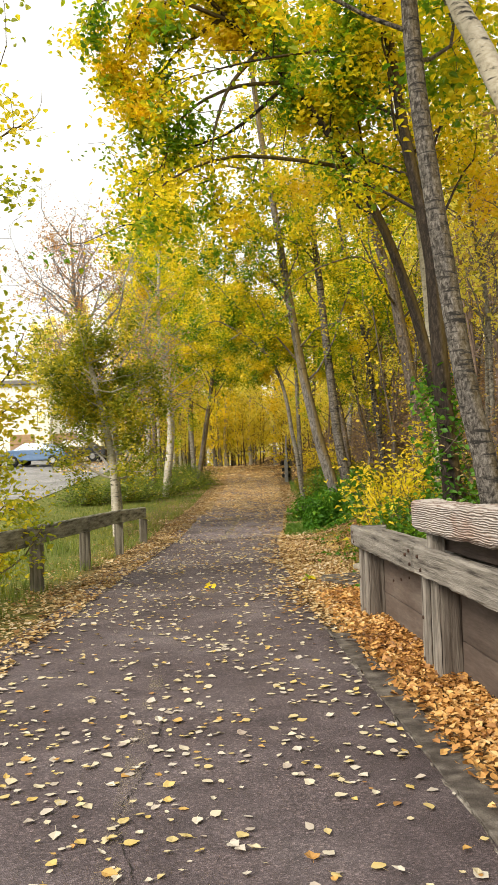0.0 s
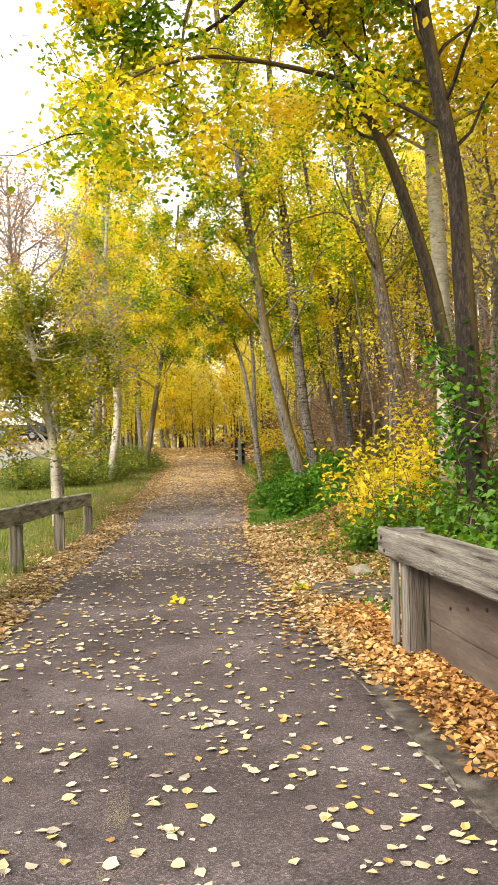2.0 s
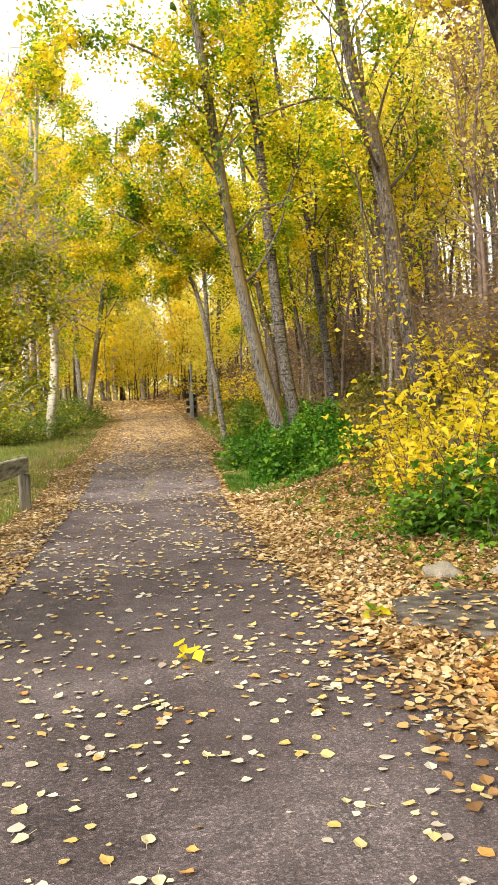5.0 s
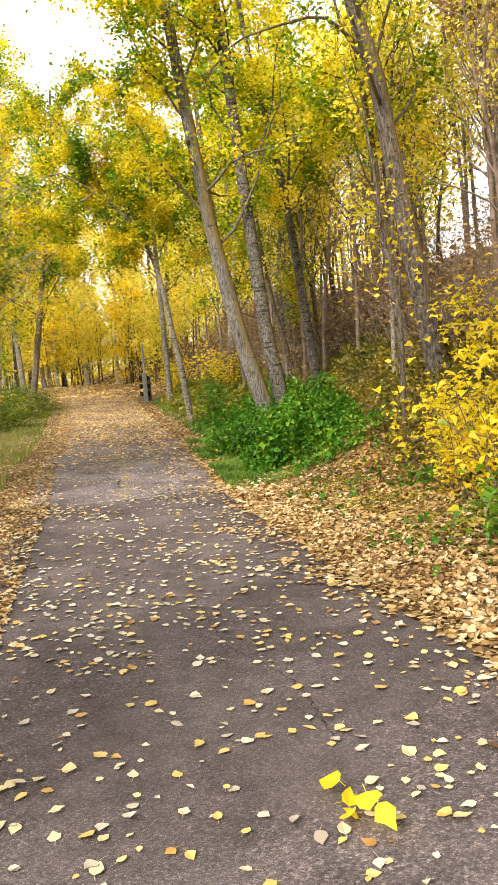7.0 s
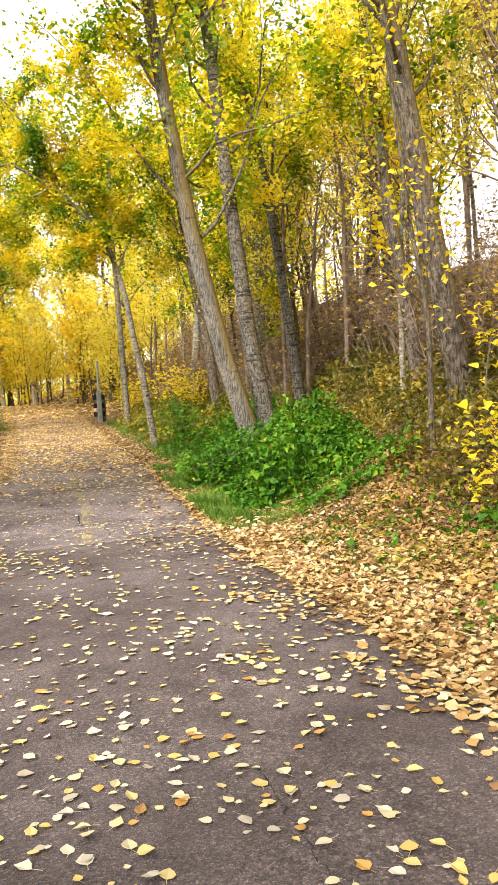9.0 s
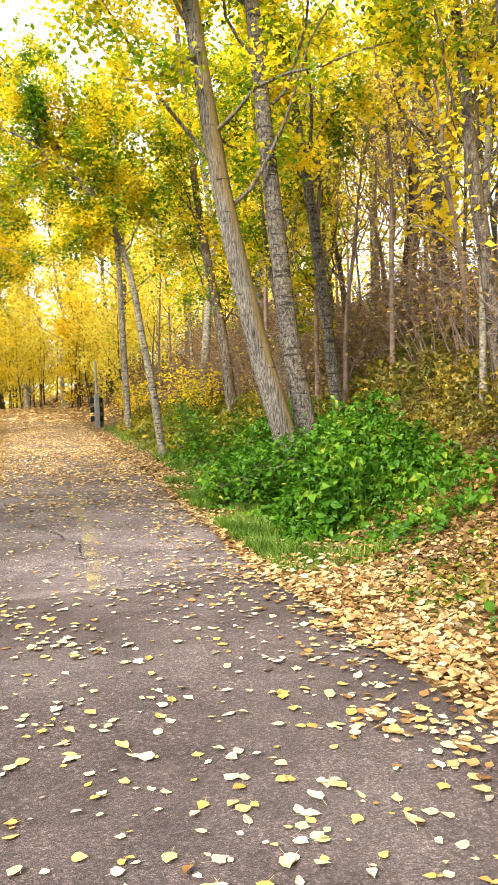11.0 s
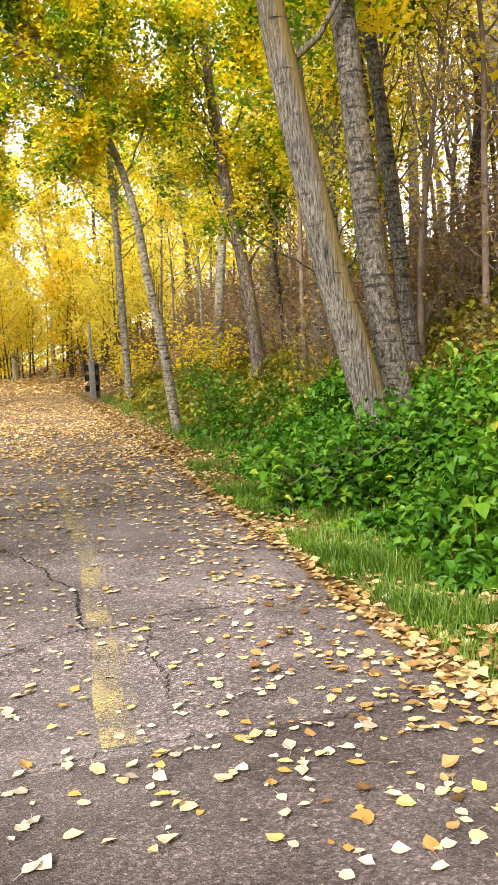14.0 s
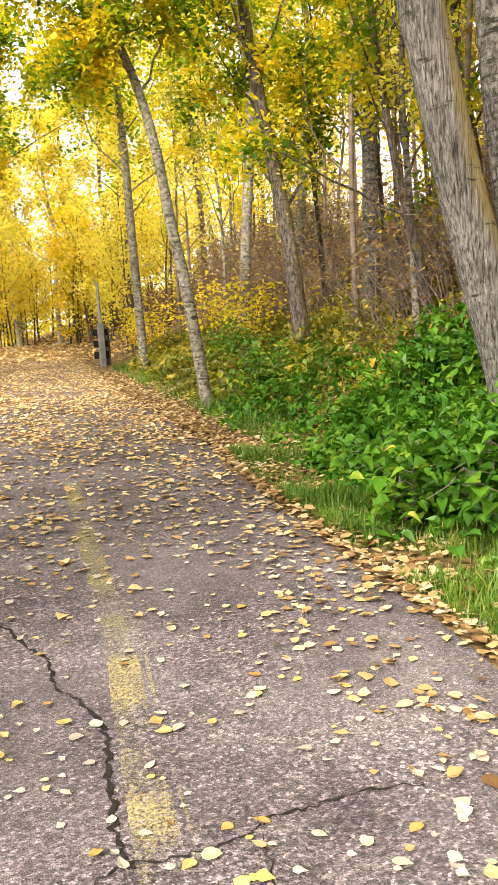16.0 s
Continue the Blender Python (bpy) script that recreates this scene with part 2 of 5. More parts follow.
GROUND = ground_material()
ASPHALT = asphalt_material("asphalt_dark", (0.0698, 0.0551, 0.0584), (0.0935, 0.0754, 0.0799), (0.131, 0.11, 0.116), 0.36, 150, 0.55)
ASPHALT_OLD = asphalt_material("asphalt_weathered", (0.106, 0.0875, 0.0947), (0.155, 0.131, 0.142), (0.217, 0.187, 0.201), 0.42, 150, 0.95)
ASPHALT_LOT = asphalt_material("asphalt_lot", (0.187, 0.187, 0.187), (0.238, 0.238, 0.238), (0.289, 0.289, 0.289), 0.2, 60)
CRACK = surface("crack_shadowed_earth", [(0.3, (0.012, 0.011, 0.010)), (0.7, (0.03, 0.026, 0.022))], 20, fine=90)
PAINT = paint_line_material("worn_yellow_paint", (0.50, 0.41, 0.18), 0.93, 1.24, 0.75)
PAINT_FAINT = paint_line_material("vanished_paint", (0.30, 0.25, 0.18), 0.98, 1.25, 0.45)
CONCRETE_LIP = surface("kerb_broken_lip", [(0.35, (0.04, 0.0336, 0.0288)), (0.5, (0.16, 0.14, 0.12)), (0.65, (0.288, 0.264, 0.232))], 14, fine=90, fine_amount=0.4, bump=0.6)
CONCRETE = surface("kerb_concrete", [(0.34, (0.0451, 0.0377, 0.0328)), (0.5, (0.0861, 0.0738, 0.064)), (0.66, (0.156, 0.138, 0.119))], 9, fine=120, fine_amount=0.4, bump=0.5)
STONE = surface("pale_stone", [(0.3, (0.21, 0.182, 0.14)), (0.7, (0.35, 0.322, 0.266))], 6, bump=0.6, bump_depth=0.03)
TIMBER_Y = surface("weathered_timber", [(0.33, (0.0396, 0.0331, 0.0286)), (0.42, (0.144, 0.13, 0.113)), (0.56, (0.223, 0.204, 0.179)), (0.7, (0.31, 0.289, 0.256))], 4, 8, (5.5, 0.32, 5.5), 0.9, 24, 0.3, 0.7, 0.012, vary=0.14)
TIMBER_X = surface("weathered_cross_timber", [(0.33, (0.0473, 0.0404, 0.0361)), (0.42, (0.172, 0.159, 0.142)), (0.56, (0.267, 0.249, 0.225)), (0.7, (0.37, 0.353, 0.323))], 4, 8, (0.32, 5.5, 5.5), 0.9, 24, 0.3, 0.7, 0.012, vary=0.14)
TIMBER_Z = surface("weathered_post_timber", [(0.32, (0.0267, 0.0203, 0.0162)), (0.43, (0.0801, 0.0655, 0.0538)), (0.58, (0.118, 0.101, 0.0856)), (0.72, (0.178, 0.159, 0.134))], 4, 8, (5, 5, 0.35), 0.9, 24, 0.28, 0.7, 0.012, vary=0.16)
TIMBER_PLANK = surface("brown_plank_timber", [(0.3, (0.0683, 0.0498, 0.0411)), (0.5, (0.105, 0.0807, 0.0671)), (0.7, (0.149, 0.121, 0.101))], 2.2, 6, (2.6, 0.4, 2.6), 0.9, 22, 0.22, 0.5, 0.008, vary=0.2)
TIMBER_PALE = surface("pale_worn_timber", [(0.32, (0.0787, 0.0672, 0.0561)), (0.5, (0.223, 0.201, 0.175)), (0.68, (0.328, 0.303, 0.268))], 4, 8, (5, 5, 0.35), 0.9, 24, 0.3, 0.6, 0.01)
TIMBER_RED = wavy_wood("split_red_timber", (0.15, 0.105, 0.085), (0.29, 0.25, 0.225), (0.44, 0.405, 0.38))
FENCE_TIMBER = surface("fence_timber", [(0.34, (0.0714, 0.065, 0.0464)), (0.5, (0.214, 0.207, 0.157)), (0.68, (0.343, 0.333, 0.264))], 3.5, 8, (6, 0.2, 6), 0.9, 26, 0.35, 0.6, 0.012, vary=0.15)
FENCE_POST = surface("fence_post_timber", [(0.34, (0.056, 0.048, 0.036)), (0.5, (0.152, 0.136, 0.104)), (0.68, (0.264, 0.244, 0.192))], 3.5, 8, (6, 6, 0.22), 0.9, 26, 0.35, 0.6, 0.012, vary=0.15)
BOLT = surface("rusty_bolt", [(0.3, (0.03, 0.022, 0.018)), (0.7, (0.09, 0.05, 0.035))], 40, rough=0.7, metal=0.5)
BARK_PALE = bark_material("aspen_bark_pale", [(0.3, (0.24, 0.215, 0.165)), (0.5, (0.40, 0.37, 0.30)), (0.7, (0.52, 0.49, 0.42))], 0.13, ridge=(3, 3, 6), depth=0.006)
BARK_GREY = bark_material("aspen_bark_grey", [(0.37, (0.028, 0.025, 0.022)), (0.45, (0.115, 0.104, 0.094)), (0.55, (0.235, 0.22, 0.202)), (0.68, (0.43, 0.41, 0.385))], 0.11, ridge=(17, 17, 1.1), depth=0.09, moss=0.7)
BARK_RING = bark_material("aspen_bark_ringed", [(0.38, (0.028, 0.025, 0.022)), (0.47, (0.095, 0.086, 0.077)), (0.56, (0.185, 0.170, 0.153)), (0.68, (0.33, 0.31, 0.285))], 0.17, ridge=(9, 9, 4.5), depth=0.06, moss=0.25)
BARK_STEM = bark_material("young_aspen_bark", [(0.36, (0.0492, 0.0426, 0.0344)), (0.48, (0.18, 0.164, 0.135)), (0.62, (0.344, 0.32, 0.271))], 0.14, ridge=(4, 4, 5), depth=0.012)
BARK_SILVER = bark_material("silver_branch_bark", [(0.34, (0.13, 0.12, 0.11)), (0.5, (0.26, 0.245, 0.23)), (0.66, (0.42, 0.40, 0.38))], 0.08, ridge=(5, 5, 3), depth=0.012)
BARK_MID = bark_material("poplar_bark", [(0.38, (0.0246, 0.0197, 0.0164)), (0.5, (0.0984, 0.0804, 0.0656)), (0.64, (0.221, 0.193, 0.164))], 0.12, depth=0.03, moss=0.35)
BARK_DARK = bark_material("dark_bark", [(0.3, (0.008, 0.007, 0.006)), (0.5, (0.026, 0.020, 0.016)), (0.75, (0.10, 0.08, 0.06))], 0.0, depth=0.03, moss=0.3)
TWIG = surface("twig_bark", [(0.3, (0.072, 0.056, 0.044)), (0.7, (0.176, 0.14, 0.112))], 9)
TWIG_PALE = surface("dry_stalk", [(0.3, (0.122, 0.0878, 0.0706)), (0.7, (0.306, 0.227, 0.189))], 6)
LEAF_YELLOW = leaf_material("leaves_yellow", [(0.0, (0.228, 0.317, 0.0131)), (0.18, (0.559, 0.499, 0.0157)), (0.45, (0.848, 0.671, 0.0262)), (0.8, (0.932, 0.739, 0.0612)), (0.95, (0.932, 0.749, 0.175)), (1.0, (0.766, 0.442, 0.035))], clump=1.3, clump_mix=0.6, translucent=0.55, gloss=0.03)
LEAF_FAR = leaf_material("leaves_lemon", [(0.0, (0.198, 0.25, 0.022)), (0.18, (0.495, 0.458, 0.044)), (0.42, (0.792, 0.697, 0.099)), (0.75, (0.871, 0.79, 0.165)), (1.0, (0.832, 0.645, 0.154))], clump=1.9, clump_mix=0.6, translucent=0.55, gloss=0.03)
LEAF_MIX = leaf_material("leaves_yellow_green", [(0.0, (0.0457, 0.129, 0.00552)), (0.28, (0.152, 0.288, 0.0092)), (0.48, (0.436, 0.448, 0.0129)), (0.61, (0.741, 0.607, 0.0147)), (0.85, (0.883, 0.706, 0.0276)), (1.0, (0.913, 0.696, 0.0644))], clump=1.25, clump_mix=0.70, translucent=0.56, gloss=0.03)
LEAF_LIME = leaf_material("leaves_lime", [(0.0, (0.0362, 0.106, 0.00612)), (0.30, (0.124, 0.24, 0.00874)), (0.50, (0.372, 0.403, 0.0122)), (0.68, (0.724, 0.576, 0.0157)), (1.0, (0.9, 0.681, 0.035))], clump=1.25, clump_mix=0.70, translucent=0.46, gloss=0.03)
LEAF_GREEN = leaf_material("leaves_green", [(0.0, (0.0405, 0.117, 0.0099)), (0.5, (0.104, 0.243, 0.0162)), (0.85, (0.225, 0.351, 0.0216)), (1.0, (0.576, 0.468, 0.027))])
LEAF_OLIVE = leaf_material("leaves_olive", [(0.0, (0.055, 0.085, 0.010)), (0.4, (0.15, 0.165, 0.016)), (0.75, (0.36, 0.31, 0.03)), (1.0, (0.70, 0.50, 0.05))], 1.6)
LEAF_BIRCH = leaf_material("leaves_olive_birch", [(0.0, (0.07, 0.115, 0.010)), (0.4, (0.20, 0.235, 0.016)), (0.7, (0.46, 0.41, 0.025)), (1.0, (0.80, 0.60, 0.05))], 1.6, 0.55, 0.5, 0.03)
LEAF_BANK = leaf_material("leaves_bank_undergrowth", [(0.0, (0.042, 0.0546, 0.0101)), (0.4, (0.126, 0.118, 0.0168)), (0.75, (0.269, 0.21, 0.0252)), (1.0, (0.504, 0.361, 0.042))], 1.2, 0.5, 0.35)
LEAF_YOUNG = leaf_material("leaves_young_maple", [(0.0, (0.14, 0.22, 0.02)), (0.35, (0.36, 0.40, 0.025)), (0.65, (0.66, 0.58, 0.03)), (1.0, (0.82, 0.62, 0.06))], translucent=0.55)
LEAF_HEDGE = leaf_material("leaves_hedge", [(0.0, (0.0382, 0.0765, 0.0102)), (0.4, (0.111, 0.17, 0.017)), (0.75, (0.238, 0.272, 0.0255)), (1.0, (0.527, 0.425, 0.0425))])
LEAF_COVER = leaf_material("ground_cover_leaves", [(0.0, (0.0241, 0.084, 0.0072)), (0.35, (0.0473, 0.147, 0.0099)), (0.7, (0.0946, 0.227, 0.0144)), (0.93, (0.206, 0.302, 0.0225)), (1.0, (0.516, 0.353, 0.045))], 2.2, 0.5, 0.30, 0.02)
LEAF_TAN = leaf_material("leaves_dry_tan", [(0.0, (0.111, 0.0605, 0.0302)), (0.35, (0.282, 0.176, 0.0857)), (0.65, (0.463, 0.323, 0.116)), (0.9, (0.665, 0.504, 0.151)), (1.0, (0.786, 0.625, 0.202))])
LEAF_RUSSET = leaf_material("leaves_russet", [(0.0, (0.25, 0.125, 0.05)), (0.5, (0.525, 0.288, 0.125)), (1.0, (0.725, 0.463, 0.225))])
LITTER = leaf_material("fallen_leaves_orange", [(0.0, (0.114, 0.0562, 0.0283)), (0.25, (0.341, 0.161, 0.0472)), (0.55, (0.552, 0.305, 0.0944)), (0.8, (0.649, 0.433, 0.179)), (1.0, (0.649, 0.546, 0.396))], 1.1, 0.35, 0.15)
LITTER_FAR = leaf_material("fallen_leaves_tan", [(0.0, (0.305, 0.176, 0.0912)), (0.3, (0.607, 0.396, 0.182)), (0.6, (0.795, 0.572, 0.26)), (0.85, (0.864, 0.701, 0.416)), (1.0, (0.84, 0.772, 0.651))], 1.1, 0.3, 0.15)
LITTER_EDGE = leaf_material("fallen_leaves_edge", [(0.0, (0.0672, 0.0378, 0.0235)), (0.2, (0.227, 0.122, 0.0504)), (0.45, (0.437, 0.286, 0.118)), (0.75, (0.538, 0.42, 0.235)), (1.0, (0.571, 0.504, 0.403))], 1.6, 0.25, 0.15, 0.02)
LITTER_PATH = leaf_material("fallen_leaves_pale", [(0.0, (0.224, 0.114, 0.0482)), (0.1, (0.473, 0.263, 0.0771)), (0.22, (0.533, 0.404, 0.134)), (0.38, (0.533, 0.456, 0.27)), (0.7, (0.55, 0.509, 0.433)), (1.0, (0.31, 0.246, 0.203))], 2.0, 0.15, 0.12)
GRASS = leaf_material("grass_blades", [(0.0, (0.035, 0.09, 0.01)), (0.5, (0.1, 0.2, 0.018)), (0.85, (0.21, 0.28, 0.035)), (1.0, (0.5, 0.4, 0.14))], 1.2, 0.4, 0.25)
GRASS_DRY = leaf_material("grass_olive", [(0.0, (0.0497, 0.0932, 0.00932)), (0.45, (0.124, 0.174, 0.0155)), (0.8, (0.236, 0.236, 0.0311)), (1.0, (0.373, 0.298, 0.0873))], 0.8, 0.5, 0.25)
WALL_PAINT = surface("cream_render", [(0.3, (0.78, 0.76, 0.71)), (0.7, (0.85, 0.83, 0.79))], 0.6, fine=8, fine_amount=0.08)
ROOF = surface("grey_roof", [(0.3, (0.16, 0.15, 0.15)), (0.7, (0.26, 0.25, 0.24))], 1.5)
DOOR_BROWN = surface("tan_garage_door", [(0.3, (0.34, 0.22, 0.13)), (0.7, (0.42, 0.28, 0.17))], 2)
CAR_BLUE = surface("car_paint_blue", [(0.3, (0.10, 0.17, 0.30)), (0.7, (0.13, 0.21, 0.36))], 2, rough=0.25, bump=0.0)
CAR_BLACK = surface("car_paint_black", [(0.3, (0.02, 0.02, 0.022)), (0.7, (0.035, 0.035, 0.04))], 2, rough=0.25, bump=0.0)
CAR_SILVER = surface("car_paint_silver", [(0.3, (0.45, 0.46, 0.47)), (0.7, (0.52, 0.53, 0.54))], 2, rough=0.3, bump=0.0)
RUBBER = surface("tyre_rubber", [(0.3, (0.015, 0.015, 0.015)), (0.7, (0.03, 0.03, 0.03))], 8)
ALLOY = surface("wheel_alloy", [(0.3, (0.4, 0.4, 0.4)), (0.7, (0.5, 0.5, 0.5))], 8, rough=0.35, metal=0.9)
LAMP_LENS = surface("lamp_lens", [(0.3, (0.5, 0.05, 0.04)), (0.7, (0.6, 0.08, 0.06))], 8, rough=0.2)
GLASS = glass_material()
STEEL = surface("galvanised_steel", [(0.3, (0.22, 0.23, 0.24)), (0.7, (0.36, 0.37, 0.38))], 6, rough=0.55, metal=0.6)
BLACK = surface("black_plastic", [(0.3, (0.012, 0.012, 0.013)), (0.7, (0.025, 0.025, 0.027))], 8)

# ---- the lie of the land ----
PY = [-60, 0, 21, 24, 31.5, 43, 52, 60, 80, 200, 900]
PZ = [0, 0, 0.02, 0.13, 0.5, 1.15, 1.8, 2.2, 2.6, 3.2, 4.0]
EDGE_Y = [-60, 0, 8, 13.5, 19, 21.2, 25.5, 27.5, 31, 35, 43, 52, 60, 68, 900]
EDGE_R = [1.0, 1.12, 1.13, 1.28, 1.68, 1.98, 2.42, 2.72, 2.98, 3.2, 3.9, 4.3, 3.6, 1.6, 1.6]
EDGE_L = [-1.9, -2.0, -1.92, -1.55, -1.08, -0.96, -0.68, -0.35, -0.05, 0.2, 0.75, 0.9, -0.5, -4.0, -4.0]
BANK_S = [-1, 0, 0.6, 1.2, 2, 3, 4, 6, 9, 14, 25, 60, 400]
BANK_Z = [0, 0, 0.06, 0.22, 0.55, 1.05, 1.65, 2.95, 4.3, 5.6, 7.0, 8, 9]


def east(y):
    return np.interp(y, EDGE_Y, EDGE_R)


def west(y):
    return np.interp(y, EDGE_Y, EDGE_L)


def land(x, y):
    """Height of the ground: level by the path, a bank to the east, a slow rise to the west."""
    x, y = np.asarray(x, float), np.asarray(y, float)
    shelf = np.interp(y, [-60, 9, 12, 15, 20, 26, 60], [1.0, 1.0, 1.1, 0.9, 0.3, 0.25, 0.8])
    s = x - east(y) - shelf
    lift = np.clip(-x - 2.0, 0, 3) / 3 * np.clip(y - 26, 0, 40) * 0.032
    hill_fade = np.interp(y, [-60, 45, 75, 900], [1, 1, 0.5, 0.3])
    lump = 0.05 * np.sin(x * 1.7 + y * 0.6) * np.sin(y * 1.1 - x) * np.clip(s, 0, 1)
    return np.interp(y, PY, PZ) + np.interp(s, BANK_S, BANK_Z) * hill_fade + lift + lump


# ---- mesh helpers ----


def np_mesh(name, verts, quads, mat, smooth=False):
    """A mesh from arrays of vertices and four-cornered faces."""
    me = bpy.data.meshes.new(name)
    verts, quads = np.asarray(verts, np.float32), np.asarray(quads, np.int32)
    me.vertices.add(len(verts))
    me.vertices.foreach_set("co", verts.ravel())
    me.loops.add(quads.size)
    me.loops.foreach_set("vertex_index", quads.ravel())
    me.polygons.add(len(quads))
    me.polygons.foreach_set("loop_start", np.arange(0, quads.size, quads.shape[1], dtype=np.int32))
    me.polygons.foreach_set("use_smooth", np.full(len(quads), smooth))
    me.update(calc_edges=True)
    me.materials.append(mat)
    return me


def under(ob, parent, label=""):
    ob.parent = parent
    if label:
        ob["label"] = label
    return ob


def part(name, bm, mat, parent, label="", smooth=False):
    """One mesh part under a thing or a part, in the parent's own axes."""
    me = bpy.data.meshes.new(name)
    for f in bm.faces:
        f.smooth = smooth
    bm.to_mesh(me)
    bm.free()
    me.materials.append(mat)
    return under(new(name, me), parent, label)


def thing(name, m, label, category, group="", kind=""):
    ob = tagged(new(name), label, category, group, kind)
    ob.matrix_basis = m
    return ob


def beam(size, bevel=0.008, wear=0.004, cuts=6, seed=0, at=(0, 0, 0), turn=(0, 0, 0)):
    """A worn squared timber: bevelled box, cut along its length, edges a little uneven."""
    rng = random.Random(seed)
    bm = bmesh.new()
    bmesh.ops.create_cube(bm, size=1, matrix=Matrix.Diagonal((*size, 1)))
    axis = max(range(3), key=lambda i: size[i])
    es = [e for e in bm.edges if abs((e.verts[0].co - e.verts[1].co)[axis]) > 1e-6]
    bmesh.ops.subdivide_edges(bm, edges=es, cuts=cuts)
    sharp = [e for e in bm.edges if e.calc_face_angle(0) > 0.5]
    bmesh.ops.bevel(bm, geom=sharp, offset=bevel, segments=1, affect="EDGES")
    for v in bm.verts:
        v.co += Vector([rng.uniform(-wear, wear) for _ in range(3)])
    bmesh.ops.transform(bm, matrix=pose(*at, *turn), verts=bm.verts)
    return bm


def spline(pts, n):
    """n points on a smooth curve through pts."""
    p = np.asarray(pts, float)
    if len(p) == 2:
        return p[0] + np.linspace(0, 1, n)[:, None] * (p[1] - p[0])
    q = np.vstack([2 * p[0] - p[1], p, 2 * p[-1] - p[-2]])
    u = np.linspace(0, len(p) - 1 - 1e-6, n)
    i = u.astype(int)
    f = (u - i)[:, None]
    a, b, c, d = q[i], q[i + 1], q[i + 2], q[i + 3]
    return 0.5 * (2 * b + (c - a) * f + (2 * a - 5 * b + 4 * c - d) * f ** 2 + (3 * b - a - 3 * c + d) * f ** 3)


def tube(pts, radii, sides, rng=None, rough=0.0):
    """Vertices and quads of a tapered tube."""
    p, r = np.asarray(pts, float), np.asarray(radii, float)
    d = np.gradient(p, axis=0)
    d /= np.linalg.norm(d, axis=1)[:, None] + 1e-9
    ref = np.where(np.abs(d[:, 2:3]) > 0.9, [[1.0, 0, 0]], [[0, 0, 1.0]])
    u = np.cross(ref, d)
    u /= np.linalg.norm(u, axis=1)[:, None] + 1e-9
    v = np.cross(d, u)
    for k in range(1, len(p)):
        a = u[k - 1] - d[k] * (u[k - 1] @ d[k])
        u[k] = a / (np.linalg.norm(a) + 1e-9)
        v[k] = np.cross(d[k], u[k])
    ang = np.arange(sides) / sides * 2 * np.pi
    rr = np.repeat(r[:, None], sides, 1)
    if rng is not None and rough:
        rr = rr * (1 + rough * rng.standard_normal(rr.shape) * 0.5 + rough * np.sin(3 * ang + np.arange(len(p))[:, None] * 0.15))
    V = p[:, None] + rr[..., None] * (np.cos(ang)[None, :, None] * u[:, None] + np.sin(ang)[None, :, None] * v[:, None])
    i = np.arange(len(p) - 1)[:, None] * sides
    j = np.arange(sides)[None]
    k = (j + 1) % sides
    Q = np.stack([i + j, i + k, i + sides + k, i + sides + j], -1).reshape(-1, 4)
    return V.reshape(-1, 3), Q


def gather(pieces):
    V, Q, o = [], [], 0
    for v, q in pieces:
        V.append(v)
        Q.append(q + o)
        o += len(v)
    return np.vstack(V), np.vstack(Q)


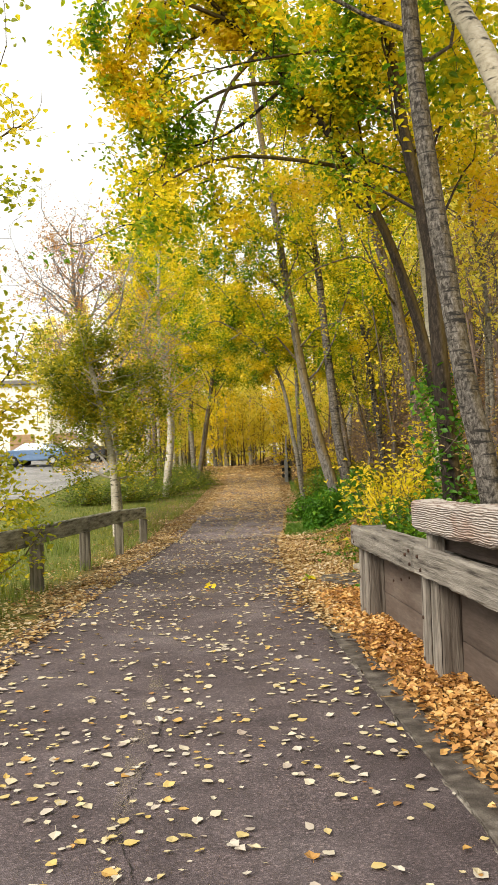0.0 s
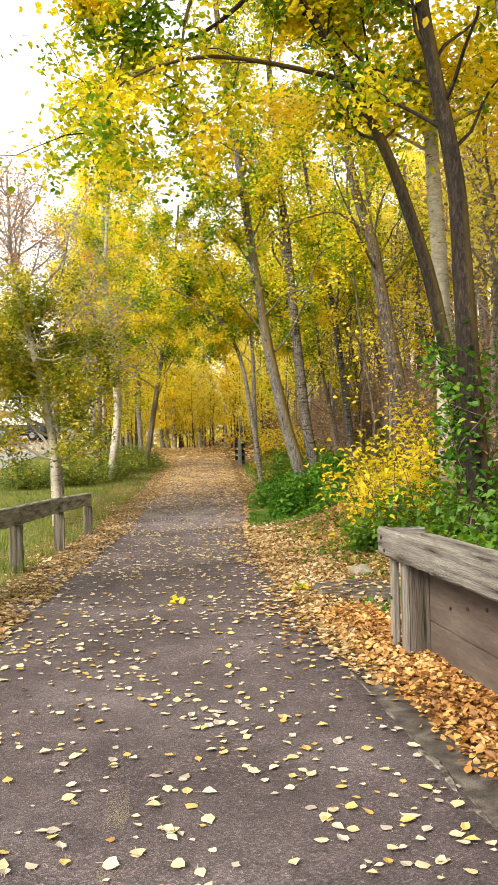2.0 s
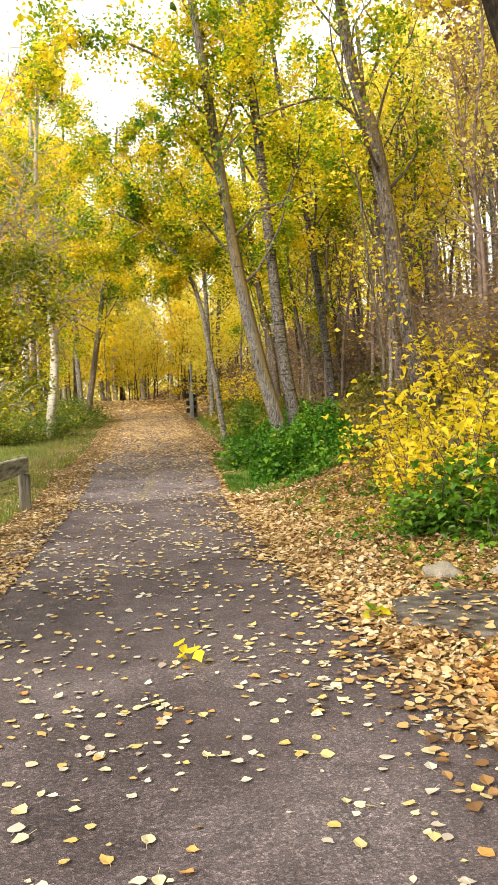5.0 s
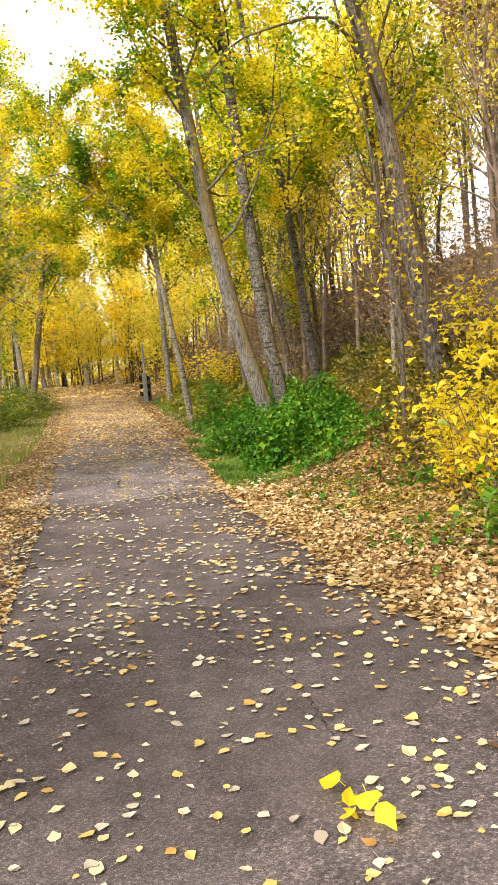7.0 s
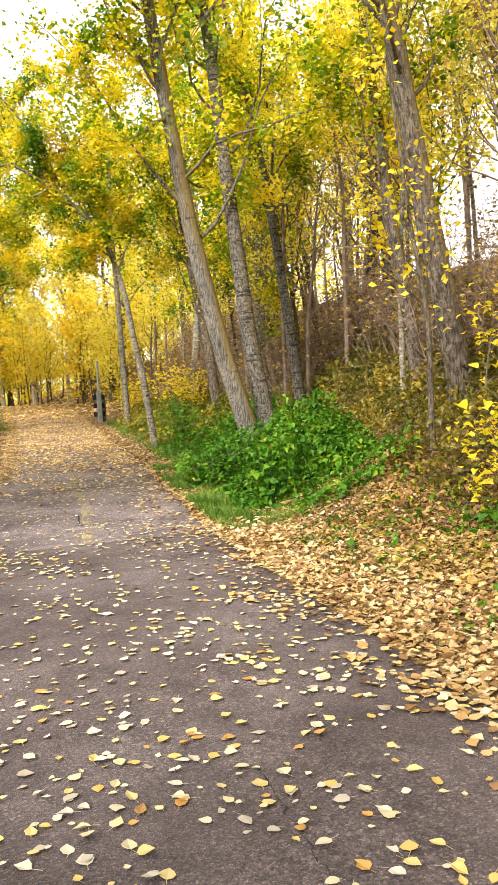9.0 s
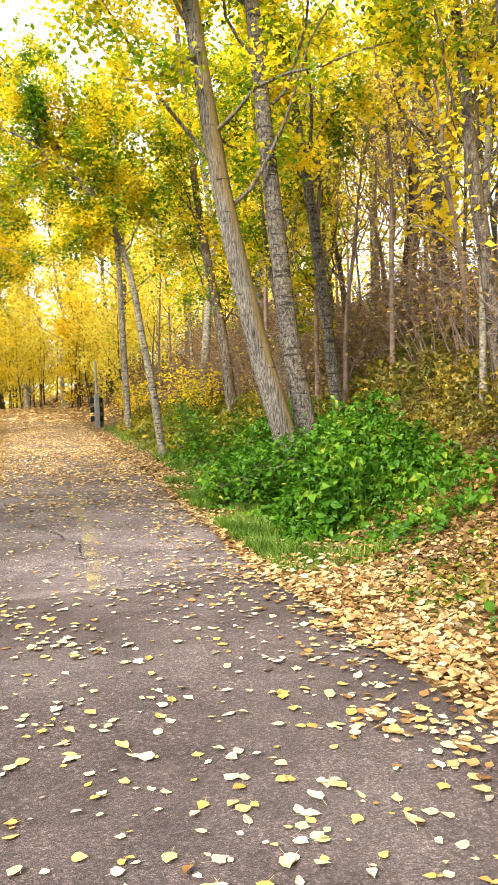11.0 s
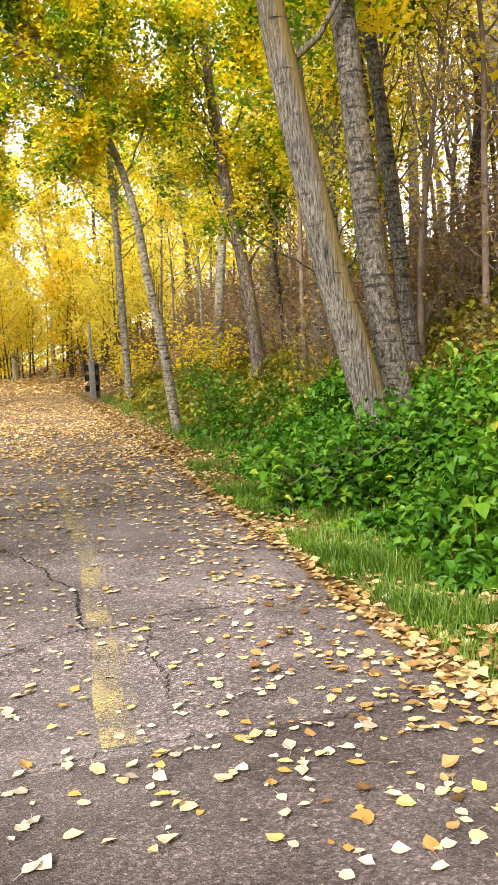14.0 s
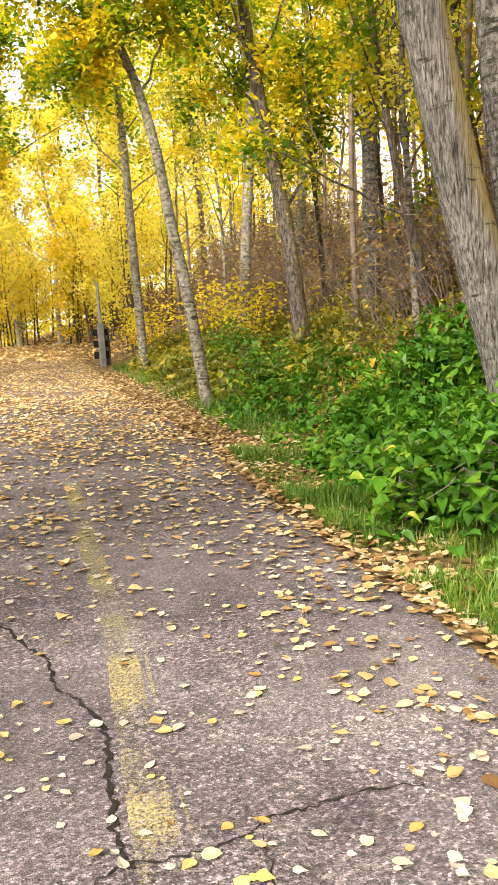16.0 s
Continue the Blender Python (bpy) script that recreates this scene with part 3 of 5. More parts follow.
def leaf_cloud(c, size, rng, flat=0.25, width=0.75, shaped=False, droop=0.3, spread=0.35):
    """One folded blade per centre. shaped: an ovate outline of two quads, for leaves seen close by."""
    n = len(c)
    L = size * (1 + spread * (rng.random(n) * 2 - 1))
    nrm = rng.standard_normal((n, 3))
    nrm[:, 2] = np.abs(nrm[:, 2]) + flat * 6
    nrm /= np.linalg.norm(nrm, axis=1)[:, None]
    a = rng.standard_normal((n, 3))
    a[:, 2] -= droop * 2
    a -= nrm * (a * nrm).sum(1)[:, None]
    a /= np.linalg.norm(a, axis=1)[:, None] + 1e-9
    s = np.cross(nrm, a)
    W = L * width * (0.8 + 0.4 * rng.random(n))
    fold = (L * (0.05 + 0.15 * rng.random(n)))[:, None] * nrm
    Lc, Wc = L[:, None], W[:, None]
    if shaped == "round":
        cup = (L * (rng.random(n) * 0.30 - 0.06))[:, None] * nrm
        mid = c + cup * -0.25
        b0, tip = c - a * Lc * 0.44, c + a * Lc * 0.60 + cup * rng.random(n)[:, None]
        sk = (rng.random(n) * 0.7)[:, None]
        rows = [b0, c - a * Lc * 0.30 + s * Wc * 0.36 + cup * 0.5, c + s * Wc * 0.5 + cup, c + a * Lc * 0.28 + s * Wc * 0.30 + cup * 0.7, tip,
                c + a * Lc * 0.28 - s * Wc * 0.30 + cup * 0.7 * sk, c - s * Wc * 0.5 + cup * sk, c - a * Lc * 0.30 - s * Wc * 0.36 + cup * 0.5 * sk, mid]
        rows = [q if k in (0, 8) else q + (s * rng.standard_normal(n)[:, None] + a * rng.standard_normal(n)[:, None]) * Lc * 0.035 for k, q in enumerate(rows)]
        bend = (rng.random(n) * 0.5 - 0.25)[:, None]
        tail = b0 - a * Lc * (0.25 + 0.35 * rng.random(n)[:, None]) + s * Lc * bend
        rows += [tail + s * Lc * 0.014, tail - s * Lc * 0.014, b0 - s * Lc * 0.03]
        b = np.arange(n)[:, None] * 12
        Q = np.concatenate([b + np.array([q]) for q in ([0, 1, 2, 8], [8, 2, 3, 4], [8, 4, 5, 6], [0, 8, 6, 7], [0, 9, 10, 11])], 0)
        return np.stack(rows, 1).reshape(-1, 3), Q
    if shaped == "ovate":
        curl = (L * (0.05 + 0.30 * rng.random(n)))[:, None] * nrm
        mid, tip = c + a * Lc * 0.02, c + a * Lc * 0.56 - curl
        rows = [c - a * Lc * 0.42 - curl * 0.3, c - a * Lc * 0.30 + s * Wc * 0.34 + fold, c - a * Lc * 0.02 + s * Wc * 0.47 + fold * 1.2, c + a * Lc * 0.28 + s * Wc * 0.27 + fold * 0.6 - curl * 0.4, tip,
                c + a * Lc * 0.28 - s * Wc * 0.27 + fold * 0.6 - curl * 0.4, c - a * Lc * 0.02 - s * Wc * 0.47 + fold * 1.2, c - a * Lc * 0.30 - s * Wc * 0.34 + fold, mid]
        b = np.arange(n)[:, None] * 9
        Q = np.concatenate([b + np.array([q]) for q in ([0, 1, 2, 8], [8, 2, 3, 4], [8, 4, 5, 6], [0, 8, 6, 7])], 0)
        return np.stack(rows, 1).reshape(-1, 3), Q
    if not shaped:
        V = np.stack([c - a * Lc / 2, c + s * Wc / 2 + fold - a * Lc * 0.08, c + a * Lc / 2, c - s * Wc / 2 + fold - a * Lc * 0.08], 1)
        return V.reshape(-1, 3), np.arange(4 * n).reshape(-1, 4)
    curl = (L * (rng.random(n) - 0.4) * 0.25)[:, None] * nrm
    V = np.stack([c - a * Lc / 2, c - a * Lc * 0.22 + s * Wc * 0.46 + fold, c + a * Lc * 0.16 + s * Wc * 0.36 + fold + curl * 0.5, c + a * Lc / 2 + curl,
                  c + a * Lc * 0.16 - s * Wc * 0.36 + fold + curl * 0.5, c - a * Lc * 0.22 - s * Wc * 0.46 + fold], 1)
    b = np.arange(n)[:, None] * 6
    Q = np.concatenate([b + np.array([[0, 1, 2, 3]]), b + np.array([[0, 3, 4, 5]])], 0)
    return V.reshape(-1, 3), Q


def bough(start, direction, length, n, rng, lift=0.15, wander=0.22):
    """A branch that bends as it grows."""
    p, d = [np.asarray(start, float)], np.asarray(direction, float)
    d = d / np.linalg.norm(d)
    for _ in range(n):
        d = d + rng.standard_normal(3) * wander + np.array([0, 0, lift])
        d /= np.linalg.norm(d)
        p.append(p[-1] + d * length / n)
    return np.array(p)


def tree(name, trunk, r0, r1, seed, leaf, bark, label, category="tree", group="", limbs=12, limb_from=0.45, limb_len=2.6, n_leaves=9000, leaf_size=0.092,
         boughs=(), shaped=False, cluster=0.22, up=0.5, lean=None, twigs=6, sides=12, limb_r=0.2, bare=0.0, drop=0.12, single_limbs=True):
    """A tree: trunk through the given places, limbs grown from it and the boughs that are named, twigs with leaves round them."""
    rng = np.random.default_rng(seed)
    base = np.array(trunk[0], float)
    T = spline(trunk, 26) - base
    root = Matrix.Translation(base)
    ob = thing(name, root, label, category, group)
    frac = np.linspace(0, 1, len(T))
    rad = r0 + (r1 - r0) * frac
    rad[0] *= 1.35
    rad[1] *= 1.12
    tv, tq = tube(T, rad, sides, rng, 0.045)
    under(new("trunk", np_mesh("trunk", tv, tq, bark, True)), ob)
    branches = [(spline(np.array(b, float) - base, 12), 0.038) for b in boughs]
    for k in range(limbs):
        f = limb_from + (1 - limb_from) * ((k + rng.random()) / limbs)
        i = min(int(f * (len(T) - 1)), len(T) - 2)
        az = k * 2.4 + rng.random() * 1.2
        d = np.array([math.cos(az), math.sin(az), up + 0.5 * rng.random()])
        if lean is not None:
            d[:2] += np.array(lean)
        ln = limb_len * (1.15 - 0.55 * (f - limb_from) / (1 - limb_from + 1e-6)) * (0.7 + 0.6 * rng.random())
        branches.append((bough(T[i], d, ln, 7, rng), rad[i] * limb_r + 0.008))
    pieces, anchors = [], []
    for b, r in branches:
        if single_limbs:
            v, q = tube(b, np.linspace(r, 0.006, len(b)), 7)
            under(new("limb", np_mesh("limb", v, q, bark, True)), ob)
        else:
            pieces.append(tube(b, np.linspace(r, 0.006, len(b)), 5))
        ln = np.linalg.norm(b[-1] - b[0])
        for _ in range(twigs):
            j = rng.integers(max(1, len(b) // 4), len(b))
            d = b[j] - b[j - 1]
            d = d / (np.linalg.norm(d) + 1e-9) * 0.6 + rng.standard_normal(3) * 0.6
            tw = bough(b[j], d, ln * (0.22 + 0.28 * rng.random()), 5, rng, -0.02, 0.3)
            pieces.append(tube(tw, np.linspace(max(0.004, r * 0.25), 0.003, len(tw)), 3))
            if rng.random() > bare:
                anchors.append(tw[1:])
        if bare < 0.5:
            anchors.append(b[len(b) // 2:])
    lv, lq = gather(pieces)
    tw_ob = under(new("twigwork", np_mesh("twigwork", lv, lq, bark, True)), ob)
    tw_ob["kind"] = "stuff"
    # leaves gather in sprays of unequal fullness, with gaps between them
    full = np.exp(rng.standard_normal(len(anchors)) * 0.75) * np.array([len(a) for a in anchors])
    spray = rng.choice(len(anchors), n_leaves, p=full / full.sum())
    pts, first = np.vstack(anchors), np.cumsum([0] + [len(a) for a in anchors])
    size_of = np.array([len(a) for a in anchors])
    c = pts[first[spray] + (rng.random(n_leaves) * size_of[spray]).astype(int)]
    c = c + rng.standard_normal((n_leaves, 3)) * cluster * 0.8 * np.array([1, 1, 0.85])
    c[:, 2] -= rng.random(n_leaves) * drop
    V, Q = leaf_cloud(c, leaf_size, rng, 0.12, shaped=shaped)
    under(new("crown", np_mesh("crown", V, Q, leaf)), ob)
    return ob


def shrub(name, place, height, radius, seed, leaf, label, stems=14, n_leaves=900, leaf_size=0.08, twig=None, shaped=False, category="shrub", group="", cluster=0.12, out=0.55):
    """Many thin stems from one root, leaves along them."""
    rng = np.random.default_rng(seed)
    ob = thing(name, Matrix.Translation(place), label, category, group)
    pieces, anchors = [], []
    for _ in range(stems):
        az = rng.random() * 6.283
        r = radius * 0.35 * rng.random()
        st = np.array([r * math.cos(az), r * math.sin(az), -0.15])
        d = np.array([math.cos(az) * out * rng.random() * radius / height * 2, math.sin(az) * out * rng.random() * radius / height * 2, 1])
        b = bough(st, d, height * (0.55 + 0.5 * rng.random()), 7, rng, 0.02, 0.13)
        pieces.append(tube(b, np.linspace(0.011, 0.003, len(b)), 3))
        anchors.append(b[3:])
        for _ in range(4):
            j = rng.integers(2, len(b))
            tw = bough(b[j], rng.standard_normal(3) * 0.7 + [0, 0, 0.5], height * 0.25 * (0.5 + rng.random()), 4, rng, 0.0, 0.25)
            pieces.append(tube(tw, np.linspace(0.006, 0.002, len(tw)), 3))
            anchors.append(tw)
    V, Q = gather(pieces)
    under(new("stem_clump", np_mesh("stem_clump", V, Q, twig or TWIG)), ob)["kind"] = "stuff"
    if n_leaves:
        pts = np.vstack(anchors)
        c = pts[rng.integers(0, len(pts), n_leaves)] + rng.standard_normal((n_leaves, 3)) * cluster
        c[:, 2] = np.maximum(c[:, 2], 0.03)
        V, Q = leaf_cloud(c, leaf_size, rng, 0.3, shaped=shaped)
        under(new("foliage", np_mesh("foliage", V, Q, leaf)), ob)
    return ob


# ---- ground, path, parking lot ----


def stepped(*runs):
    out = []
    for a, b, st in runs:
        out += list(np.arange(a, b, st))
    return np.array(out + [runs[-1][1]])


def sheet(name, xs, ys, height, mat):
    X, Y = np.meshgrid(xs, ys)
    V = np.stack([X, Y, height(X, Y)], -1).reshape(-1, 3)
    w = len(xs)
    i = np.arange(len(ys) - 1)[:, None] * w + np.arange(w - 1)[None]
    Q = np.stack([i, i + 1, i + w + 1, i + w], -1).reshape(-1, 4)
    return np_mesh(name, V, Q, mat, True)


gx = stepped((-900, -60, 120), (-60, -10, 5), (-10, 8, 0.25), (8, 30, 1), (30, 100, 10), (100, 900, 160))
gy = stepped((-900, -60, 120), (-60, -4, 4), (-4, 62, 0.5), (62, 100, 3), (100, 900, 100))
tagged(new("ground", sheet("ground", gx, gy, land, GROUND)), "leaf-strewn earth and grass rising to a wooded bank", "ground", kind="structure")


def ribbon(name, y0, y1, mat, label, lift):
    """A stretch of the path between its two edges, with an uneven margin."""
    ys = np.linspace(y0, y1, int((y1 - y0) / 0.2) + 1)
    rng = np.random.default_rng(5)
    jit = np.convolve(rng.standard_normal(len(ys) + 4), np.ones(5) / 5, "valid") * 0.035
    u = np.concatenate([[0], np.linspace(0.012, 0.988, 13), [1]])
    l, r = west(ys) - jit, east(ys) + np.where(ys < 8.4, 0, jit[::-1])
    X = l[:, None] + (r - l)[:, None] * u[None]
    Y = np.repeat(ys[:, None], len(u), 1)
    Z = np.interp(Y, PY, PZ) + lift + 0.012 * (1 - (2 * u - 1) ** 2)[None]
    X[:, 0] -= 0.03
    X[:, -1] += 0.06
    Z[:, 0] -= 0.06
    Z[:, -1] -= 0.06
    V = np.stack([X, Y, Z], -1).reshape(-1, 3)
    i = np.arange(len(ys) - 1)[:, None] * 15 + np.arange(14)[None]
    Q = np.stack([i, i + 1, i + 16, i + 15], -1).reshape(-1, 4)
    return tagged(new(name, np_mesh(name, V, Q, mat, True)), label, "path", kind="structure")


ribbon("path", -40, 19.35, ASPHALT, "dark brownish asphalt footpath strewn with leaves", 0.016)
ribbon("path_old", 19.35, 66, ASPHALT_OLD, "older pale cracked asphalt footpath with coarse stones", 0.008)


def lot_height(x, y):
    return land(x, y) + 0.03


X, Y = np.meshgrid(np.linspace(0, 1, 24), np.linspace(29, 68, 24))
lot_edge = np.interp(Y, [29, 40, 55, 68], [-7.2, -6.3, -4.6, -4.2])
LX = -70 + X * (lot_edge + 70)
i = np.arange(23)[:, None] * 24 + np.arange(23)[None]
tagged(new("parking_lot", np_mesh("parking_lot", np.stack([LX, Y, lot_height(LX, Y)], -1).reshape(-1, 3), np.stack([i, i + 1, i + 25, i + 24], -1).reshape(-1, 4), ASPHALT_LOT, True)),
       "pale grey asphalt parking lot beyond the grass", "parking lot", kind="structure")


def path_z(x, y):
    w, e = west(y), east(y)
    u = np.clip((x - w) / (e - w), 0, 1)
    return np.interp(y, PY, PZ) + np.where(np.asarray(y) < 19.35, 0.016, 0.008) + 0.012 * (1 - (2 * u - 1) ** 2)


def strip(name, pts, widths, mat, lift, label, category):
    """A flat band along a line on the path."""
    p = np.asarray(pts, float)
    d = np.gradient(p, axis=0)
    d /= np.linalg.norm(d, axis=1)[:, None]
    nrm = np.stack([-d[:, 1], d[:, 0]], 1)
    w = np.asarray(widths, float).reshape(-1, 1) * np.ones((len(p), 1))
    a, b = p + nrm * w / 2, p - nrm * w / 2
    V = np.concatenate([np.column_stack([a, path_z(a[:, 0], a[:, 1]) + lift]), np.column_stack([b, path_z(b[:, 0], b[:, 1]) + lift])])
    n = len(p)
    i = np.arange(n - 1)
    Q = np.stack([i + n, i + n + 1, i + 1, i], -1)
    return tagged(new(name, np_mesh(name, V, Q, mat)), label, category, kind="structure")


def jagged(pts, step, amount, seed):
    rng = np.random.default_rng(seed)
    p = np.array(pts, float)
    length = np.linalg.norm(np.diff(p, axis=0), axis=1).sum()
    q = spline(np.column_stack([p, np.zeros(len(p))]), max(6, int(length / step)))[:, :2]
    return q + rng.standard_normal(q.shape) * amount


# centre line, worn almost away
LINE = np.array([(0.33, 19.45), (0.38, 19.95), (0.47, 20.5), (0.54, 21.1), (0.63, 21.86), (0.70, 22.4), (0.79, 23.5), (0.89, 24.7), (1.02, 26.2)])
line_at = spline(np.column_stack([LINE, np.zeros(len(LINE))]), 40)[:, :2]
strip("path_line", line_at, 0.13, PAINT, 0.004, "flaked yellow centre line on the asphalt", "road marking")
strip("path_line", line_at[:28] + np.array([0.095, 0]), 0.012, PAINT, 0.004, "thin worn edge of the centre line", "road marking")
strip("path_line", np.linspace((-0.42, 3.0), (-0.40, 6.6), 12), 0.10, PAINT_FAINT, 0.004, "almost vanished yellow centre line", "road marking")
CRACKS = [
    [(0.05, 23.4), (0.16, 23.2), (0.31, 22.65), (0.39, 22.4), (0.40, 22.1), (0.49, 21.86), (0.50, 21.58), (0.45, 21.23), (0.43, 20.98)],
    [(0.43, 20.98), (0.6, 20.94), (0.75, 20.96), (0.84, 21.0), (0.98, 21.01), (1.16, 21.01), (1.32, 20.97)],
    [(0.43, 20.98), (0.2, 20.85), (-0.2, 20.6), (-0.6, 20.45)],
    [(0.8, 20.95), (0.73, 20.64), (0.66, 20.45), (0.66, 20.1), (0.6, 19.8)],
    [(-1.0, 19.5), (-0.3, 19.36), (0.4, 19.42), (1.0, 19.3), (1.66, 19.36)],
    [(-0.3, 5.2), (-0.33, 4.3), (-0.42, 3.6), (-0.3, 3.0)],
    [(0.1, 13.4), (0.05, 12.6), (0.2, 11.9), (0.16, 11.2)],
    [(-1.8, 6.2), (-1.2, 6.35), (-0.9, 6.3)],
    [(-0.9, 27.8), (0.8, 27.6), (2.3, 27.9)],
]
for k, c in enumerate(CRACKS):
    q = jagged(c, 0.022, 0.008, 40 + k)
    thick = (1, 0.6, 0.5, 0.45, 0.35, 0.35, 0.3, 0.4, 0.8)[k]
    strip("path_crack", q, thick * (0.003 + 0.02 * np.random.default_rng(k).random(len(q)) ** 1.5), CRACK, 0.005, "dark jagged crack in the asphalt", "crack")


def kerb():
    """Narrow concrete edging with a broken lip beside the asphalt."""
    k = thing("kerb", pose(0, 0, 0), "weathered grey concrete edging beside the asphalt", "kerb", kind="structure")
    rng = np.random.default_rng(33)
    for n, y0 in enumerate((-4.0, -0.6, 2.4, 5.4)):
        y1 = (-0.62, 2.38, 5.38, 8.3)[n]
        bm = beam((0.20, y1 - y0, 0.16), 0.014, 0.008, 30, n, (1.205, (y0 + y1) / 2, -0.066))
        s = part("kerb_stone", bm, CONCRETE, k)
        ys = np.arange(y0, y1, 0.035)
        wob = np.convolve(rng.standard_normal(len(ys) + 6), np.ones(7) / 7, "valid")
        r = np.clip(0.010 + 0.016 * np.convolve(rng.standard_normal(len(ys) + 4), np.ones(5) / 5, "valid"), 0.003, 0.024)
        v, q = tube(np.column_stack([1.095 + 0.022 * wob, ys, np.full(len(ys), 0.012)]), r, 6, rng, 0.15)
        under(new("broken_lip", np_mesh("broken_lip", v, q, CONCRETE_LIP, False)), s, "pale broken concrete lip")


kerb()


def slab():
    """A broken flat concrete slab among the leaves."""
    bm = bmesh.new()
    ring = [(1.45, 10.95), (1.62, 11.5), (2.15, 11.65), (2.72, 11.3), (2.75, 10.6), (2.3, 10.2), (1.8, 10.5)]
    vs = [bm.verts.new((x, y, 0.0)) for x, y in ring]
    f = bm.faces.new(vs)
    ex = bmesh.ops.extrude_face_region(bm, geom=[f])
    for v in ex["geom"]:
        if isinstance(v, bmesh.types.BMVert):
            v.co.z += 0.07
    bmesh.ops.recalc_face_normals(bm, faces=bm.faces)
    bmesh.ops.bevel(bm, geom=list(bm.edges), offset=0.015, segments=1, affect="EDGES")
    me = bpy.data.meshes.new("concrete_slab")
    bm.to_mesh(me)
    me.materials.append(CONCRETE)
    tagged(new("concrete_slab", me), "broken grey concrete slab half covered by fallen leaves", "slab")


slab()

# ---- timber wall beside the path ----


def stud(at, turn, parent):
    bm = bmesh.new()
    bmesh.ops.create_cone(bm, cap_ends=True, segments=8, radius1=0.016, radius2=0.011, depth=0.014, matrix=pose(*at, *turn))
    part("bolt", bm, BOLT, parent)


def timber_wall():
    w = thing("timber_wall", pose(0, 0, 0), "weathered grey timber retaining wall with posts and a top rail beside the path", "retaining wall")
    for k, y in enumerate((8.36, 5.9, 3.3, 0.6, -2.1)):
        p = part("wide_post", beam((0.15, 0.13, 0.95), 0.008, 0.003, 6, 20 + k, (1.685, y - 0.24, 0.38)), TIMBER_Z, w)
        part("edge_batten", beam((0.03, 0.125, 0.95), 0.006, 0.003, 6, 40 + k, (1.594, y - 0.24, 0.38)), TIMBER_PALE, w, "pale worn batten")
        part("narrow_post", beam((0.05, 0.09, 0.95), 0.008, 0.003, 6, 30 + k, (1.60, y + 0.03, 0.38)), TIMBER_PALE, w, "pale narrow post")
        stud((1.572, y + 0.03, 0.42), (0, -90, 0), p)
        stud((1.572, y + 0.03, 0.12), (0, -90, 0), p)
    ends = ((5.95, 8.55), (1.95, 5.94), (-2.5, 1.94))
    for k, (a, b) in enumerate(ends):
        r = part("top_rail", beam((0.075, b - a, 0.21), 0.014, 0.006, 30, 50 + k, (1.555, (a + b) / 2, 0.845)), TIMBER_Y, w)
        for y, z in ((a + 0.12, 0.9), (a + 0.10, 0.8), (b - 0.12, 0.88), (a + 0.24, 0.86), (b - 0.2, 0.79)):
            stud((1.512, y, z), (0, -90, 0), r)
    part("cap_board", beam((0.10, 11.0, 0.03), 0.006, 0.003, 30, 61, (1.645, 3.05, 0.9)), TIMBER_Y, w, "grey cap board")
    part("back_rail", beam((0.07, 11.0, 0.2), 0.012, 0.005, 30, 63, (1.885, 3.0, 0.80)), TIMBER_Y, w)
    part("end_board", beam((0.30, 0.06, 0.2), 0.01, 0.004, 8, 62, (1.745, 8.515, 0.84)), TIMBER_X, w)
    for k in range(3):
        for j, (a, b) in enumerate(((5.67, 8.4), (2.2, 5.66), (-2.5, 2.19))):
            z, tall = ((0.12, 0.358), (0.485, 0.358), (0.76, 0.18))[k]
            d = beam((0.05, b - a, tall), 0.005, 0.003, 16, 70 + k * 3 + j, (1.785, (a + b) / 2, z))
            q = part("plank", d, TIMBER_PLANK, w)
            for n in range(3 if k == 1 else 0):
                y = b - 0.75 - 0.3 * n - 0.1 * (j % 2)
                stud((1.757, y, z - 0.02 + 0.05 * ((n * 7 + j) % 3)), (0, -90, 0), q)
    part("end_plank", beam((0.17, 0.05, 0.8), 0.006, 0.003, 6, 90, (1.87, 8.43, 0.34)), TIMBER_X, w)
    return w


timber_wall()


def cap_timber():
    """The heavy split beam that lies above the rail."""
    t = thing("cap_timber", pose(1.655, 1.79, 1.172), "thick split reddish-grey timber beam lying on the retaining wall", "beam")
    bm = beam((0.24, 8.5, 0.225), 0.026, 0.006, 60, 99)
    for v in bm.verts:
        v.co.z += 0.005 * math.sin(v.co.y * 3.1) + 0.003 * math.sin(v.co.y * 9)
        v.co.x += 0.006 * math.sin(v.co.y * 2.3 + v.co.z * 20)
    b = part("beam", bm, TIMBER_RED, t)
    for x, z in ((-0.05, 0.05), (0.04, 0.01), (-0.03, -0.045)):
        stud((x, 4.258, z), (-90, 0, 0), b)
    for y in (4.0, 2.2, -0.2, -2.4, -4.0):
        part("bearer", beam((0.1, 0.13, 0.155), 0.008, 0.003, 3, int(y * 10) + 200, (-0.01, y, -0.185)), TIMBER_PALE, t)
    part("backing_board", beam((0.03, 8.3, 0.15), 0.005, 0.003, 20, 215, (0.09, 0, -0.18)), TIMBER_PLANK, t)


cap_timber()

# ---- wooden fence along the other side ----


